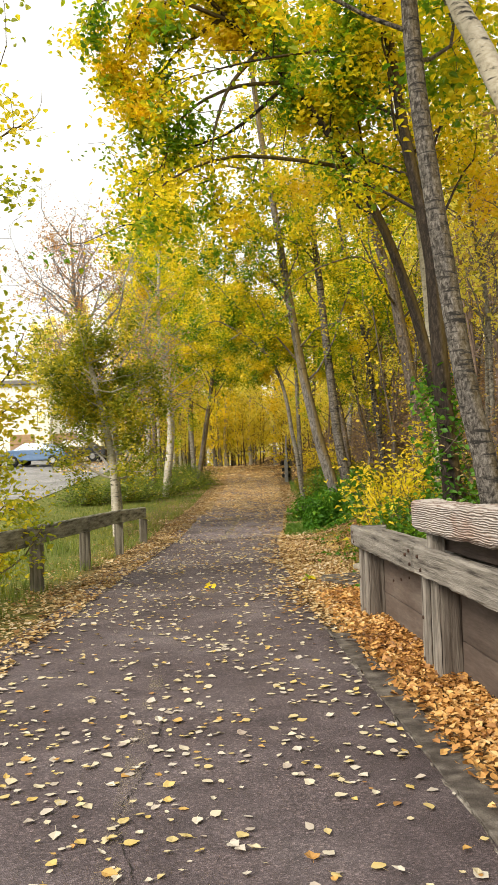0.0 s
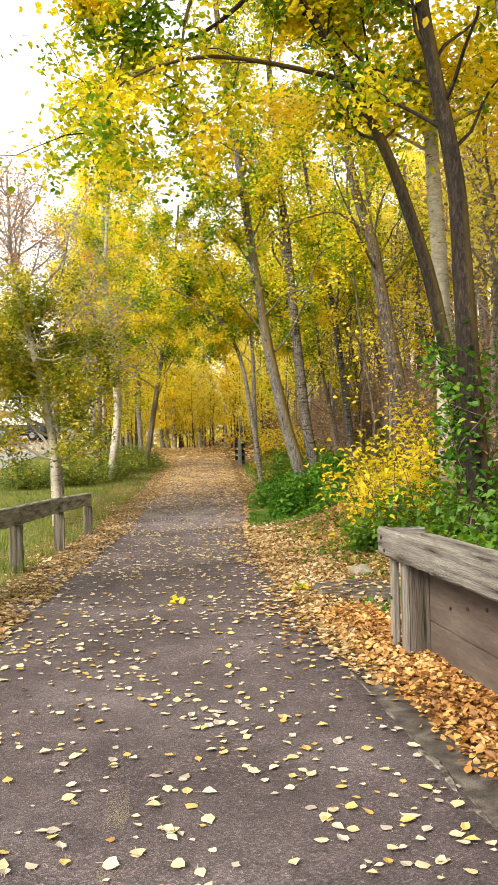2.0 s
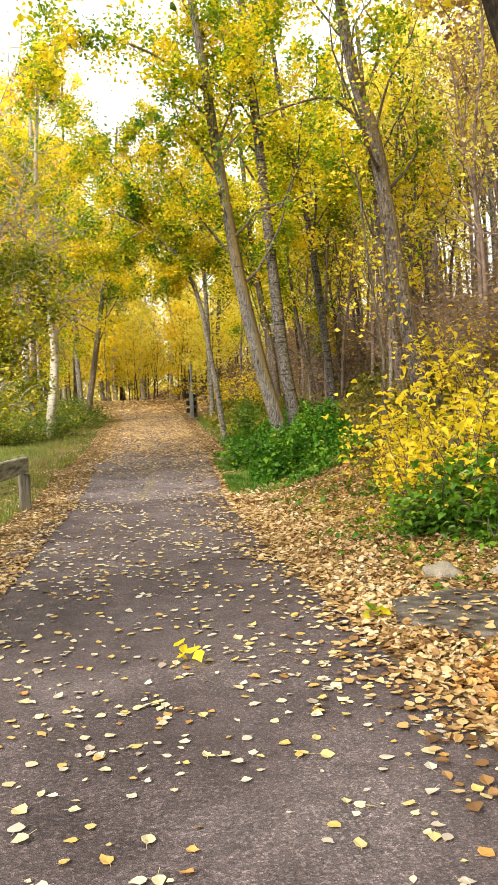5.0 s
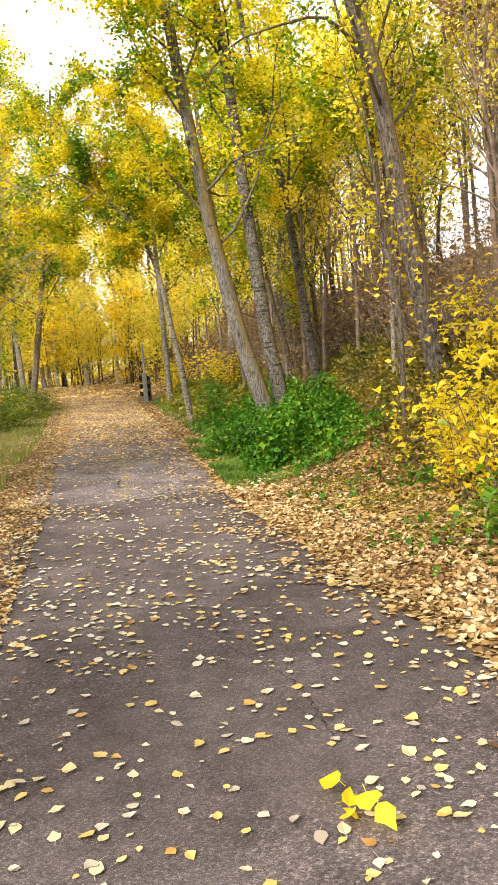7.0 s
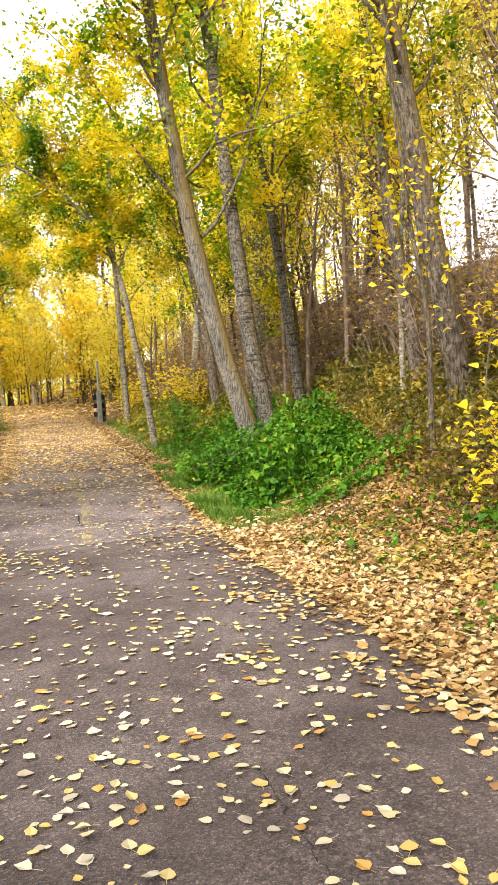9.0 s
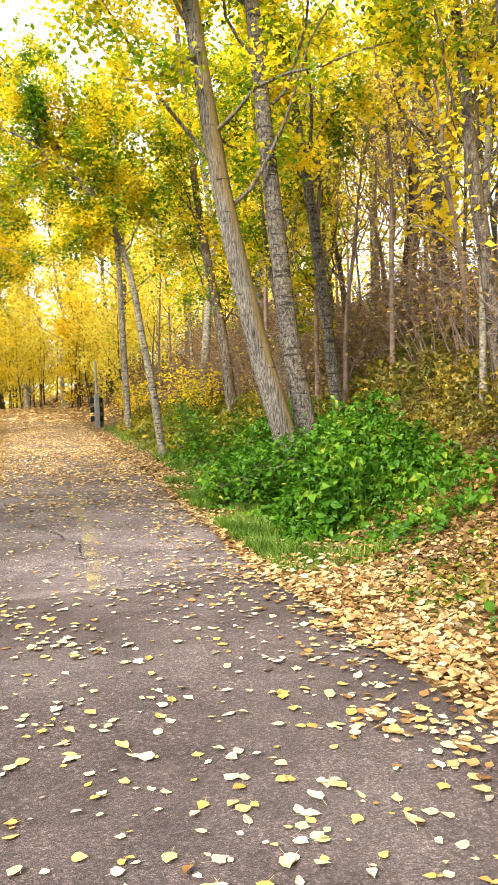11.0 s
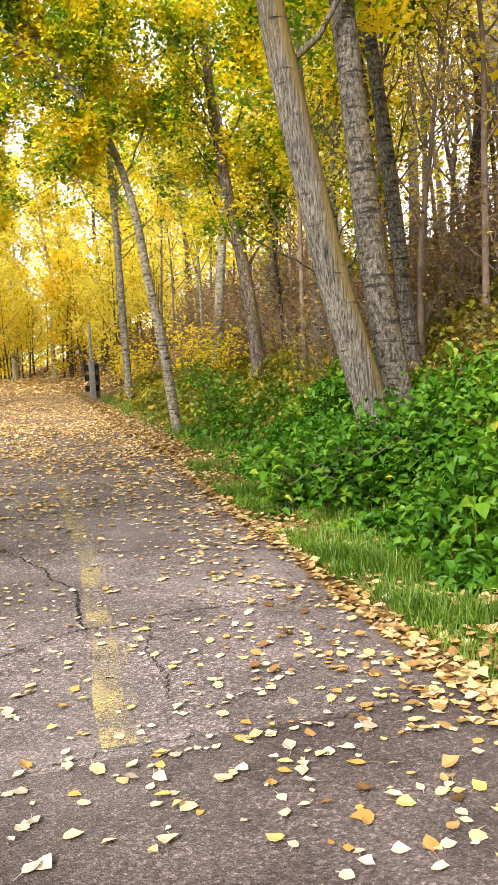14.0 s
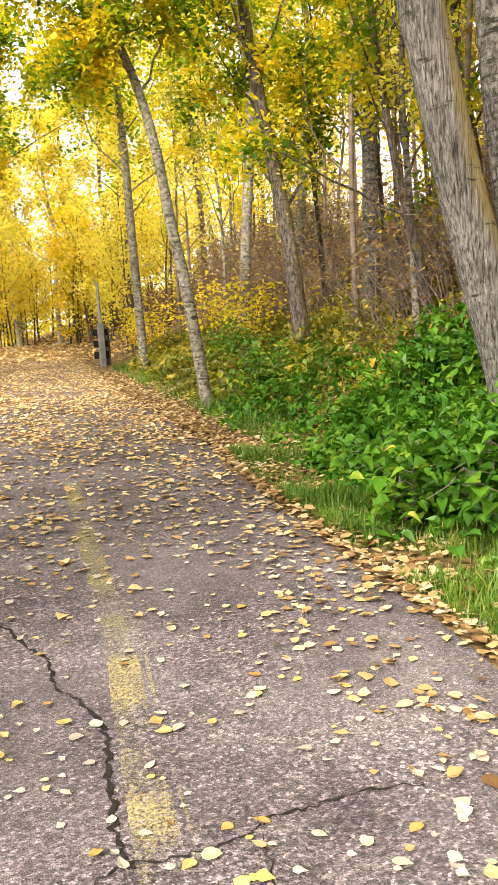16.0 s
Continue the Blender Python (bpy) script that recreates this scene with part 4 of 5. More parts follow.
def fence():
    f = thing("wooden_fence", pose(0, 0, 0), "low weathered wooden rail fence with square posts in the grass", "fence")
    spots = [(-2.98, 6.4), (-2.68, 8.9), (-2.38, 11.34), (-2.08, 13.76), (-1.78, 16.25), (-1.53, 19.2)]
    for k, (x, y) in enumerate(spots):
        tall = 0.585 if k == len(spots) - 1 else 0.665
        part("post", beam((0.18, 0.2, tall + 0.3), 0.014, 0.005, 6, 110 + k, (x, y, tall / 2 - 0.15), (0, 0, 6)), FENCE_POST, f)
    for k in range(len(spots) - 1):
        (x0, y0), (x1, y1) = spots[k], spots[k + 1]
        if k == len(spots) - 2:
            y1 += 0.15
        ln = math.hypot(x1 - x0, y1 - y0)
        drop = 0.035 if k == len(spots) - 2 else 0.0
        part("rail", beam((0.10, ln - 0.01, 0.25), 0.016, 0.006, 14, 130 + k, ((x0 + x1) / 2 + 0.02, (y0 + y1) / 2, 0.79 - drop), (-math.degrees(drop * 1.6 / ln), 0, -math.degrees(math.atan2(x1 - x0, y1 - y0)))), FENCE_TIMBER, f)


fence()


def marker_posts():
    """Short squared posts with dark boards where the path bends."""
    zz = float(land(4.3, 43))
    f = thing("trail_post", pose(4.28, 43, zz), "short grey post with dark boards at the path bend", "post")
    part("post", beam((0.17, 0.17, 1.5), 0.012, 0.004, 5, 300, (0, 0, 0.5)), STEEL, f, "grey metal-clad post")
    part("back_post", beam((0.2, 0.2, 1.45), 0.012, 0.004, 5, 301, (0.22, 0.5, 0.5)), FENCE_POST, f)
    bm = bmesh.new()
    bmesh.ops.create_cone(bm, cap_ends=True, segments=10, radius1=0.05, radius2=0.045, depth=2.6, matrix=pose(0.06, 0.32, 1.2))
    part("pole", bm, STEEL, f, "thin grey pole")
    for k, z in enumerate((0.35, 0.68, 1.02)):
        part("board", beam((0.44, 0.09, 0.2), 0.01, 0.004, 4, 303 + k, (0.0, 0.14, z)), BLACK, f, "dark board")


marker_posts()

# ---- trees beside the path ----


def rooted(pts, sink=0.25):
    """Carry a trunk down to the ground under its lowest point."""
    (x0, y0, z0), (x1, y1, z1) = pts[0], pts[1]
    k = (x1 - x0) / max(z1 - z0, 0.1)
    g = float(land(x0, y0)) - sink
    return [(x0 - k * (z0 - g) * 0.7, y0, g)] + list(pts) if z0 > g + 0.1 else list(pts)


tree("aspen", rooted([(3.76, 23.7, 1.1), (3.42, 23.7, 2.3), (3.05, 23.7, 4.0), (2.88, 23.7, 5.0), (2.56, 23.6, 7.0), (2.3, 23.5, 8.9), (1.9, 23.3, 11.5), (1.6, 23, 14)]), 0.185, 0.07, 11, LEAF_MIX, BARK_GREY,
     "leaning grey aspen with furrowed bark and yellow-green leaves", limbs=14, limb_from=0.42, limb_len=3.0, n_leaves=16500, sides=20,
     boughs=[((2.68, 23.6, 6.3), (2.4, 23.5, 6.15), (2.01, 23.4, 5.85), (1.7, 23.4, 5.75)), ((2.56, 23.6, 6.9), (2.3, 23.5, 7.1), (1.7, 23.4, 7.5), (1.15, 23.4, 7.1), (0.9, 23.4, 6.3)), ((2.35, 23.5, 8.4), (1.2, 23, 8.9), (0.0, 22.5, 9.0), (-1.0, 22, 8.5)), ((2.0, 23.4, 10.5), (0.6, 23, 10.6), (-0.6, 22.6, 10.9), (-1.6, 22.3, 10.2))])
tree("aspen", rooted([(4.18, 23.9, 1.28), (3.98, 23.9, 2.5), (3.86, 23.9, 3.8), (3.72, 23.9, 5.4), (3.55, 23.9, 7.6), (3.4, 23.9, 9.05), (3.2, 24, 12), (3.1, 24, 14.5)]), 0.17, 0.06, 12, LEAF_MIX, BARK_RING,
     "grey aspen with ringed bark among green undergrowth", limbs=13, limb_from=0.5, limb_len=2.8, n_leaves=15000, sides=20)
tree("aspen", rooted([(5.84, 26.2, 1.6), (5.72, 26.2, 2.8), (5.55, 26.2, 4.4), (5.4, 26.2, 5.6), (5.25, 26.2, 6.6), (4.96, 26.2, 7.9), (4.7, 26.2, 9.3), (4.4, 26.3, 12)]), 0.125, 0.05, 13, LEAF_MIX, BARK_RING,
     "slender forked aspen with grey-brown bark", limbs=10, limb_from=0.45, limb_len=2.4, n_leaves=8500, boughs=[((5.4, 26.2, 5.6), (5.55, 26.2, 6.8), (5.45, 26.2, 8), (5.5, 26.3, 10))])
tree("poplar", rooted([(5.58, 31.4, 1.9), (5.44, 31.4, 3.3), (5.21, 31.4, 4.65), (4.99, 31.4, 6.08), (4.84, 31.4, 7.6), (4.6, 31.4, 10.5)]), 0.155, 0.06, 14, LEAF_LIME, BARK_MID,
     "poplar with a scarred brown trunk on the bank", limbs=12, limb_from=0.35, limb_len=2.4, n_leaves=13500)
tree("poplar", rooted([(6.96, 31.4, 2.3), (7.03, 31.4, 4.4), (7.04, 31.4, 5.6), (7.0, 31.4, 7.5), (7.1, 31.4, 10)]), 0.17, 0.06, 15, LEAF_LIME, BARK_RING, "pale upright poplar on the bank", limbs=12, limb_from=0.4, limb_len=2.2, n_leaves=12000)
tree("arching_aspen", rooted([(3.69, 30.70, 0.44), (3.49, 30.70, 2.18), (3.32, 30.70, 3.19), (3.17, 30.70, 4.29), (2.93, 30.70, 5.24), (2.55, 30.70, 6.06), (1.91, 30.61, 6.70), (1.18, 30.43, 7.16)]), 0.105, 0.04, 16, LEAF_LIME, BARK_STEM,
     "thin aspen arching over the path", limbs=14, limb_from=0.6, limb_len=2.0, n_leaves=23000, boughs=[((2.73, 30.70, 5.69), (2.09, 30.52, 5.51), (1.63, 30.33, 4.96)), ((1.18, 30.43, 7.16), (0.54, 30.33, 7.43), (-0.01, 30.24, 7.16), (-0.47, 30.24, 6.52)), ((1.91, 30.61, 6.70), (1.27, 30.52, 7.98), (0.54, 30.33, 8.90), (-0.10, 30.24, 9.45)), ((2.37, 30.70, 6.34), (2.09, 30.61, 7.62), (1.63, 30.52, 8.72)), ((1.45, 30.52, 6.98), (0.81, 30.33, 6.52), (0.35, 30.24, 5.88))])
tree("aspen", rooted([(4.62, 39, 1.0), (4.56, 39, 3.99), (4.53, 39, 6.03), (4.47, 39, 8.0), (4.55, 39, 10.5), (4.6, 39, 12)]), 0.13, 0.05, 17, LEAF_MIX, BARK_STEM,
     "thin pale aspen beside the path bend", limbs=11, limb_from=0.45, limb_len=2.3, n_leaves=12000)
tree("poplar", rooted([(5.6, 20.1, 2.05), (5.3, 20.1, 3.68), (5.05, 20.1, 5.2), (4.85, 20.1, 6.41), (4.5, 20.1, 7.5), (4.2, 20.1, 9.5), (4.1, 20.2, 12)]), 0.20, 0.07, 18, LEAF_LIME, BARK_MID,
     "large grey-brown poplar on the bank with a bent bough", limbs=12, limb_from=0.45, limb_len=2.6, n_leaves=2800, sides=18,
     boughs=[((4.75, 20.1, 6.6), (4.4, 20.0, 6.75), (3.94, 19.9, 6.97), (3.1, 19.8, 6.72), (2.4, 19.6, 6.35), (1.9, 19.5, 5.7))])
tree("poplar", rooted([(5.78, 21.5, 2.4), (5.66, 21.5, 3.26), (5.5, 21.5, 4.35), (5.4, 21.5, 5.6), (5.28, 21.5, 6.6), (5.1, 21.5, 9)]), 0.13, 0.04, 19, LEAF_LIME, BARK_MID, "straight grey poplar stem on the bank", limbs=8, limb_from=0.5, limb_len=2.0, n_leaves=2600)
tree("aspen", rooted([(2.62, 7.4, 1.5), (2.48, 7.4, 2.2), (2.31, 7.4, 3.38), (2.13, 7.4, 4.9), (2.06, 7.4, 6.0), (2.0, 7.4, 8), (1.95, 7.5, 11)]), 0.125, 0.06, 20, LEAF_MIX, BARK_RING,
     "pale grey aspen behind the timber wall", limbs=9, limb_from=0.62, limb_len=2.8, n_leaves=7500, sides=18, shaped=True)
tree("birch", rooted([(4.1, 7.0, 1.4), (3.5, 7.0, 3.2), (2.73, 7.0, 5.02), (2.54, 7.0, 5.44), (2.37, 7.0, 5.8), (1.95, 7.0, 7.2), (1.7, 7.0, 9)]), 0.13, 0.07, 27, LEAF_MIX, BARK_PALE, "leaning white birch with dark scars behind the timber wall", limbs=6, limb_from=0.75, limb_len=2.2, n_leaves=2500, sides=18, shaped=True)
tree("dark_poplar", rooted([(3.40, 11.05, 1.5), (3.33, 11.05, 2.7), (3.29, 11.05, 3.7), (3.25, 11.05, 4.5), (3.12, 11.05, 5.3), (2.97, 11.05, 6.1), (2.85, 11.05, 6.95), (2.5, 11.1, 10)]), 0.145, 0.06, 21, LEAF_MIX, BARK_DARK,
     "dark-barked poplar on the bank with green leaves", limbs=11, limb_from=0.55, limb_len=2.8, n_leaves=8500, leaf_size=0.085, shaped=True, lean=(-0.2, 0))
tree("leaning_poplar", rooted([(3.82, 12.5, 1.5), (3.72, 12.5, 2.34), (3.46, 12.5, 3.71), (3.15, 12.5, 4.75), (2.85, 12.5, 5.55), (2.31, 12.4, 6.5), (1.49, 12.3, 7.66), (0.5, 12.1, 8.6), (-0.1, 11.9, 9.1)]), 0.12, 0.03, 22, LEAF_MIX, BARK_DARK,
     "dark poplar leaning over the path with drooping leafy boughs", limbs=14, limb_from=0.55, limb_len=1.9, n_leaves=30000, leaf_size=0.083, shaped=True, lean=(-0.2, 0.1), twigs=9, cluster=0.17, drop=0.32,
     boughs=[((2.45, 12.4, 6.3), (1.4, 12.1, 6.35), (0.4, 11.9, 6.3), (-0.5, 11.6, 5.8), (-0.8, 11.5, 5.2)), ((3.45, 12.4, 7.5), (2.4, 11.7, 7.8), (1.0, 11.3, 7.5), (-0.4, 11.2, 7.1)),
             ((1.49, 12.3, 7.66), (0.6, 13, 7.2), (-0.3, 13.4, 7.0), (-1.0, 13.6, 6.5)), ((0.6, 12.1, 8.5), (-0.3, 12.0, 8.8), (-1.0, 11.9, 8.8), (-1.5, 11.8, 8.6)), ((-0.1, 11.9, 9.1), (-0.7, 12.0, 8.7), (-1.05, 12.1, 8.1), (-1.15, 12.1, 7.4)), ((0.5, 12.1, 8.6), (-0.2, 12.3, 8.2), (-0.7, 12.4, 7.6), (-0.9, 12.4, 6.8)), ((1.49, 12.3, 7.66), (0.5, 12.2, 7.5), (-0.3, 12.3, 7.0), (-0.6, 12.3, 5.9)), ((1.0, 12.2, 8.1), (0.5, 12.0, 7.4), (0.25, 11.9, 6.6), (0.2, 11.8, 5.7))])
tree("birch", rooted([(4.02, 13.55, 1.4), (3.97, 13.45, 2.7), (3.84, 13.2, 4.2), (3.70, 13.0, 5.42), (3.62, 12.9, 6.6), (3.5, 12.8, 9), (3.45, 12.8, 11)]), 0.145, 0.06, 23, LEAF_YELLOW, BARK_PALE,
     "white-barked birch on the bank", limbs=9, limb_from=0.55, limb_len=2.6, n_leaves=7500, sides=18)
tree("poplar", rooted([(10.66, 30, 4.9), (10.41, 30, 6.79), (10.23, 30, 8.54), (10, 30, 11), (9.9, 30, 14)]), 0.24, 0.08, 25, LEAF_FAR, BARK_STEM, "thick poplar high on the bank", limbs=11, limb_from=0.45, limb_len=2.6, n_leaves=3500)
tree("crooked_poplar", rooted([(9.78, 30, 4.79), (10.01, 30, 6.77), (9.74, 30, 7.96), (9.71, 30, 9.3), (9.4, 30, 11)]), 0.2, 0.05, 26, LEAF_YELLOW, BARK_DARK, "crooked dark poplar high on the bank", limbs=7, limb_from=0.5, limb_len=1.8, n_leaves=3750)
# west side
tree("birch", rooted([(-2.4, 21.5, 0.7), (-2.5, 21.5, 2.2), (-2.85, 21.5, 3.9), (-3.1, 21.5, 5.0)]), 0.15, 0.05, 30, LEAF_BIRCH, BARK_PALE,
     "white-stemmed birch behind the fence with olive leaves", limbs=26, limb_from=0.40, limb_len=1.9, n_leaves=24000, leaf_size=0.085, up=-0.1, cluster=0.22, limb_r=0.26)
tree("bare_tree", rooted([(-2.7, 25, 0.5), (-2.75, 25, 1.5), (-2.84, 25, 3.6), (-3.5, 25, 5.8), (-3.9, 25, 7.1), (-4.0, 25, 9.4)]), 0.13, 0.03, 31, LEAF_RUSSET, BARK_SILVER, "grey almost bare tree with a few russet leaves", limbs=44, limb_from=0.36, limb_len=2.7, n_leaves=9000, leaf_size=0.07, twigs=20, bare=0.35, limb_r=0.5, cluster=0.2,
     boughs=[((-3.0, 25, 4.2), (-3.9, 24.8, 5.2), (-4.6, 24.6, 6.4), (-4.9, 24.5, 8.2)), ((-3.3, 25, 5.2), (-2.6, 25, 6.6), (-2.3, 25, 8.0), (-1.7, 25, 9.4)), ((-2.84, 25, 3.6), (-2.2, 24.8, 4.5), (-1.5, 24.7, 4.9), (-0.9, 24.6, 5.6)), ((-3.2, 25, 4.9), (-4.2, 24.8, 5.3), (-5.2, 24.6, 5.2), (-6.0, 24.5, 5.7)), ((-3.6, 25, 6.0), (-4.6, 25.2, 7.3), (-5.4, 25.3, 8.0), (-5.9, 25.3, 9.2))])
tree("birch", rooted([(-1.83, 38, 1.5), (-1.59, 38, 4.1), (-1.78, 38, 7.0), (-2.07, 38, 9.2), (-2.1, 38, 12), (-2.2, 38, 14.5)]), 0.22, 0.06, 32, LEAF_MIX, BARK_PALE, "white birch with a bent stem beyond the hedge", limbs=14, limb_from=0.35, limb_len=2.8, n_leaves=15000)
tree("birch", rooted([(-2.6, 40, 1.5), (-2.5, 40, 4.1), (-2.6, 40, 8.0), (-2.6, 40, 11)]), 0.16, 0.05, 33, LEAF_MIX, BARK_MID, "grey birch beyond the hedge", limbs=12, limb_from=0.35, limb_len=2.6, n_leaves=12000)
tree("aspen", rooted([(-0.45, 45, 1.3), (0.0, 45, 4), (0.35, 45, 6.2), (0.6, 45, 7.7), (1.0, 45, 10), (1.3, 45, 12.5), (1.5, 45, 15)]), 0.17, 0.05, 34, LEAF_LIME, BARK_MID, "leaning brown aspen with a broad crown at the grass edge", limbs=22, limb_from=0.34, limb_len=4.2, n_leaves=30000, leaf_size=0.12, lean=(0.15, -0.2))
tree("aspen", rooted([(-3.4, 47, 1.6), (-3.3, 47, 6), (-3.6, 47, 11), (-3.4, 47, 17.5)]), 0.2, 0.05, 36, LEAF_YELLOW, BARK_PALE, "tall yellow aspen beyond the bushes", limbs=20, limb_from=0.3, limb_len=3.4, n_leaves=14000, leaf_size=0.13)
tree("aspen", rooted([(-1.0, 53, 1.6), (-0.9, 53, 7), (-1.2, 53, 12), (-1.0, 53, 21)]), 0.2, 0.05, 38, LEAF_YELLOW, BARK_MID, "tall yellow aspen near the path bend", limbs=20, limb_from=0.3, limb_len=3.4, n_leaves=14000, leaf_size=0.14)
tree("poplar", rooted([(-1.75, 35, 1.2), (-1.5, 35, 3.4), (-1.75, 35, 6.2), (-1.9, 35, 9), (-1.6, 35, 13.5)]), 0.17, 0.05, 39, LEAF_MIX, BARK_PALE, "broad yellow-green poplar at the grass edge", limbs=20, limb_from=0.5, limb_len=3.3, n_leaves=16000, leaf_size=0.11, lean=(0.25, 0.0))
tree("young_maple", rooted([(-3.3, 10.2, 0.2), (-3.15, 10.2, 1.6), (-3.0, 10.2, 3.0), (-3.1, 10.2, 4.2)]), 0.05, 0.02, 35, LEAF_YOUNG, BARK_MID, "young tree with sparse yellow-green leaves in the grass", boughs=[((-3.05, 10.2, 3.6), (-3.05, 10.3, 4.8), (-2.8, 10.3, 5.7), (-2.1, 10.3, 6.2)), ((-3.1, 10.2, 3.8), (-3.2, 10.2, 5.0), (-2.9, 10.1, 5.9), (-2.5, 10.0, 6.5))], limbs=22, limb_from=0.15, limb_len=1.35, n_leaves=7000, leaf_size=0.08, shaped=True, up=0.2, cluster=0.16)

# ---- woods behind ----
variants = []
for k, (leaf, bark, h, nl) in enumerate(((LEAF_FAR, BARK_PALE, 13.5, 4200), (LEAF_FAR, BARK_MID, 15, 4400), (LEAF_MIX, BARK_STEM, 12.5, 4000), (LEAF_FAR, BARK_PALE, 11, 3400), (LEAF_TAN, BARK_MID, 9, 2600))):
    rng = random.Random(60 + k)
    pts = [(0, 0, -0.3)]
    for j in range(1, 6):
        pts.append((pts[-1][0] + rng.uniform(-0.3, 0.3), pts[-1][1] + rng.uniform(-0.3, 0.3), h * j / 5))
    variants.append(tree("wood_tree", pts, 0.15, 0.03, 60 + k, leaf, bark, ("slender pale aspen with yellow leaves in the woods", "tall brown-stemmed poplar with yellow leaves in the woods",
                    "yellow-green poplar in the woods", "small aspen with yellow leaves in the woods", "thin half-bare tree with dry tan leaves on the bank")[k], group="woodland trees",
                    limbs=16, limb_from=0.28, limb_len=2.3, n_leaves=nl, leaf_size=0.185, cluster=0.3, sides=6, twigs=3, single_limbs=False))
rng = random.Random(7)
spots = []
for x0, x1, y0, y1, lo, hi, count in ((-7, 1, 66, 80, 0, 4, 12), (1, 6, 66, 78, 0, 4, 8), (6, 16, 44, 72, 0, 4, 12), (10, 19, 18, 44, 3, 5, 2), (9, 15, -4, 16, 2, 5, 6), (-3.4, -0.6, 47, 60, 0, 4, 10), (-16, -9, 74, 90, 0, 4, 4)):
    for _ in range(count):
        spots.append((rng.uniform(x0, x1), rng.uniform(y0, y1), lo, hi))
spots += [(6.4, 36.5, 2, 3), (12.2, 36, 1, 2)]
for x, y, lo, hi in spots:
    m = Matrix.Translation((x, y, float(land(x, y)))) @ Matrix.Rotation(rng.uniform(0, 6.28), 4, "Z")
    v = variants[rng.randint(lo, hi - 1)]
    copy_thing(v, m)
for k, (x, y) in enumerate(((1.2, 68), (6.8, 50), (9.4, 40), (5.2, 60), (9.2, 23))):
    variants[k].matrix_basis = Matrix.Translation((x, y, float(land(x, y))))

saplings = [tree("sapling", [(0, 0, -0.3), (0.1, 0.1, 1.6), (0.0, 0.2, 3.2), (0.15, 0.1, 5.2)], 0.045, 0.015, 75 + k, (LEAF_FAR, LEAF_YELLOW, LEAF_FAR)[k], BARK_MID,
                 ("yellow-leaved sapling in the woods", "bright yellow sapling in the woods", "yellow-green sapling in the woods")[k], "sapling", "saplings", limbs=16, limb_from=0.06, limb_len=1.7,
                 n_leaves=1050, leaf_size=0.165, cluster=0.3, sides=5, twigs=2, single_limbs=False) for k in range(3)]
rng = random.Random(23)
spots = []
for x0, x1, y0, y1, count in ((-8, 2.0, 64, 72, 12), (2.0, 5.5, 62, 70, 8), (5.6, 8, 54, 64, 6), (6, 12, 46, 62, 10), (7, 13, 24, 46, 5), (-4.5, -1.2, 50, 60, 7), (9, 14, 30, 48, 4), (7, 12, 6, 22, 5), (-6, 1.0, 66, 76, 14), (0.5, 6, 68, 80, 18), (5.2, 9, 47, 60, 9)):
    for _ in range(count):
        spots.append((rng.uniform(x0, x1), rng.uniform(y0, y1)))
for k, (x, y) in enumerate(spots):
    m = Matrix.Translation((x, y, float(land(x, y)))) @ Matrix.Rotation(rng.uniform(0, 6.28), 4, "Z")
    if k < 3:
        saplings[k].matrix_basis = m
    else:
        copy_thing(saplings[k % 3], m)

# slender stems crowding the bank
def bank_stems():
    kinds = []
    for k, (h, bend, leaf, bark) in enumerate(((6.5, 0.5, LEAF_FAR, BARK_STEM), (7.5, -0.5, LEAF_FAR, TWIG_PALE), (5.2, 0.8, LEAF_TAN, TWIG_PALE), (6.0, -0.9, LEAF_LIME, BARK_MID))):
        kinds.append(tree("bank_poplar", [(0, 0, -0.3), (0.1 * bend, 0.05, h * 0.25), (0.35 * bend, 0.1, h * 0.5), (0.5 * bend, -0.1, h * 0.75), (0.9 * bend, 0, h)], 0.055, 0.012, 400 + k, leaf, bark,
                     ("slender brown-stemmed poplar with yellow leaves on the bank", "tall thin dry poplar with few yellow leaves on the bank", "crooked dry sapling with tan leaves on the bank", "thin bent poplar with lime leaves on the bank")[k],
                     "tree", "thin trees on the bank", limbs=13, limb_from=0.3, limb_len=1.5, n_leaves=(1000, 760, 260, 560)[k], leaf_size=0.095, cluster=0.2, sides=6, twigs=5, bare=0.35, limb_r=0.3, up=0.7, single_limbs=False))
    rng = random.Random(91)
    n = 0
    for y0, y1, s0, s1, count in ((14.5, 20, 3.2, 7.5, 12), (20, 26, 3.4, 8, 18), (26, 34, 2.8, 8, 22), (34, 46, 2.2, 8, 16), (7, 14.5, 3.4, 7.5, 9), (19.5, 26, 6.5, 9, 8)):
        for _ in range(count):
            y = rng.uniform(y0, y1)
            x = float(east(y)) + rng.uniform(s0, s1)
            m = Matrix.Translation((x, y, float(land(x, y)))) @ Matrix.Rotation(rng.uniform(0, 6.28), 4, "Z")
            if n < 4:
                kinds[n].matrix_basis = m
            else:
                copy_thing(kinds[n % 4], m)
            n += 1


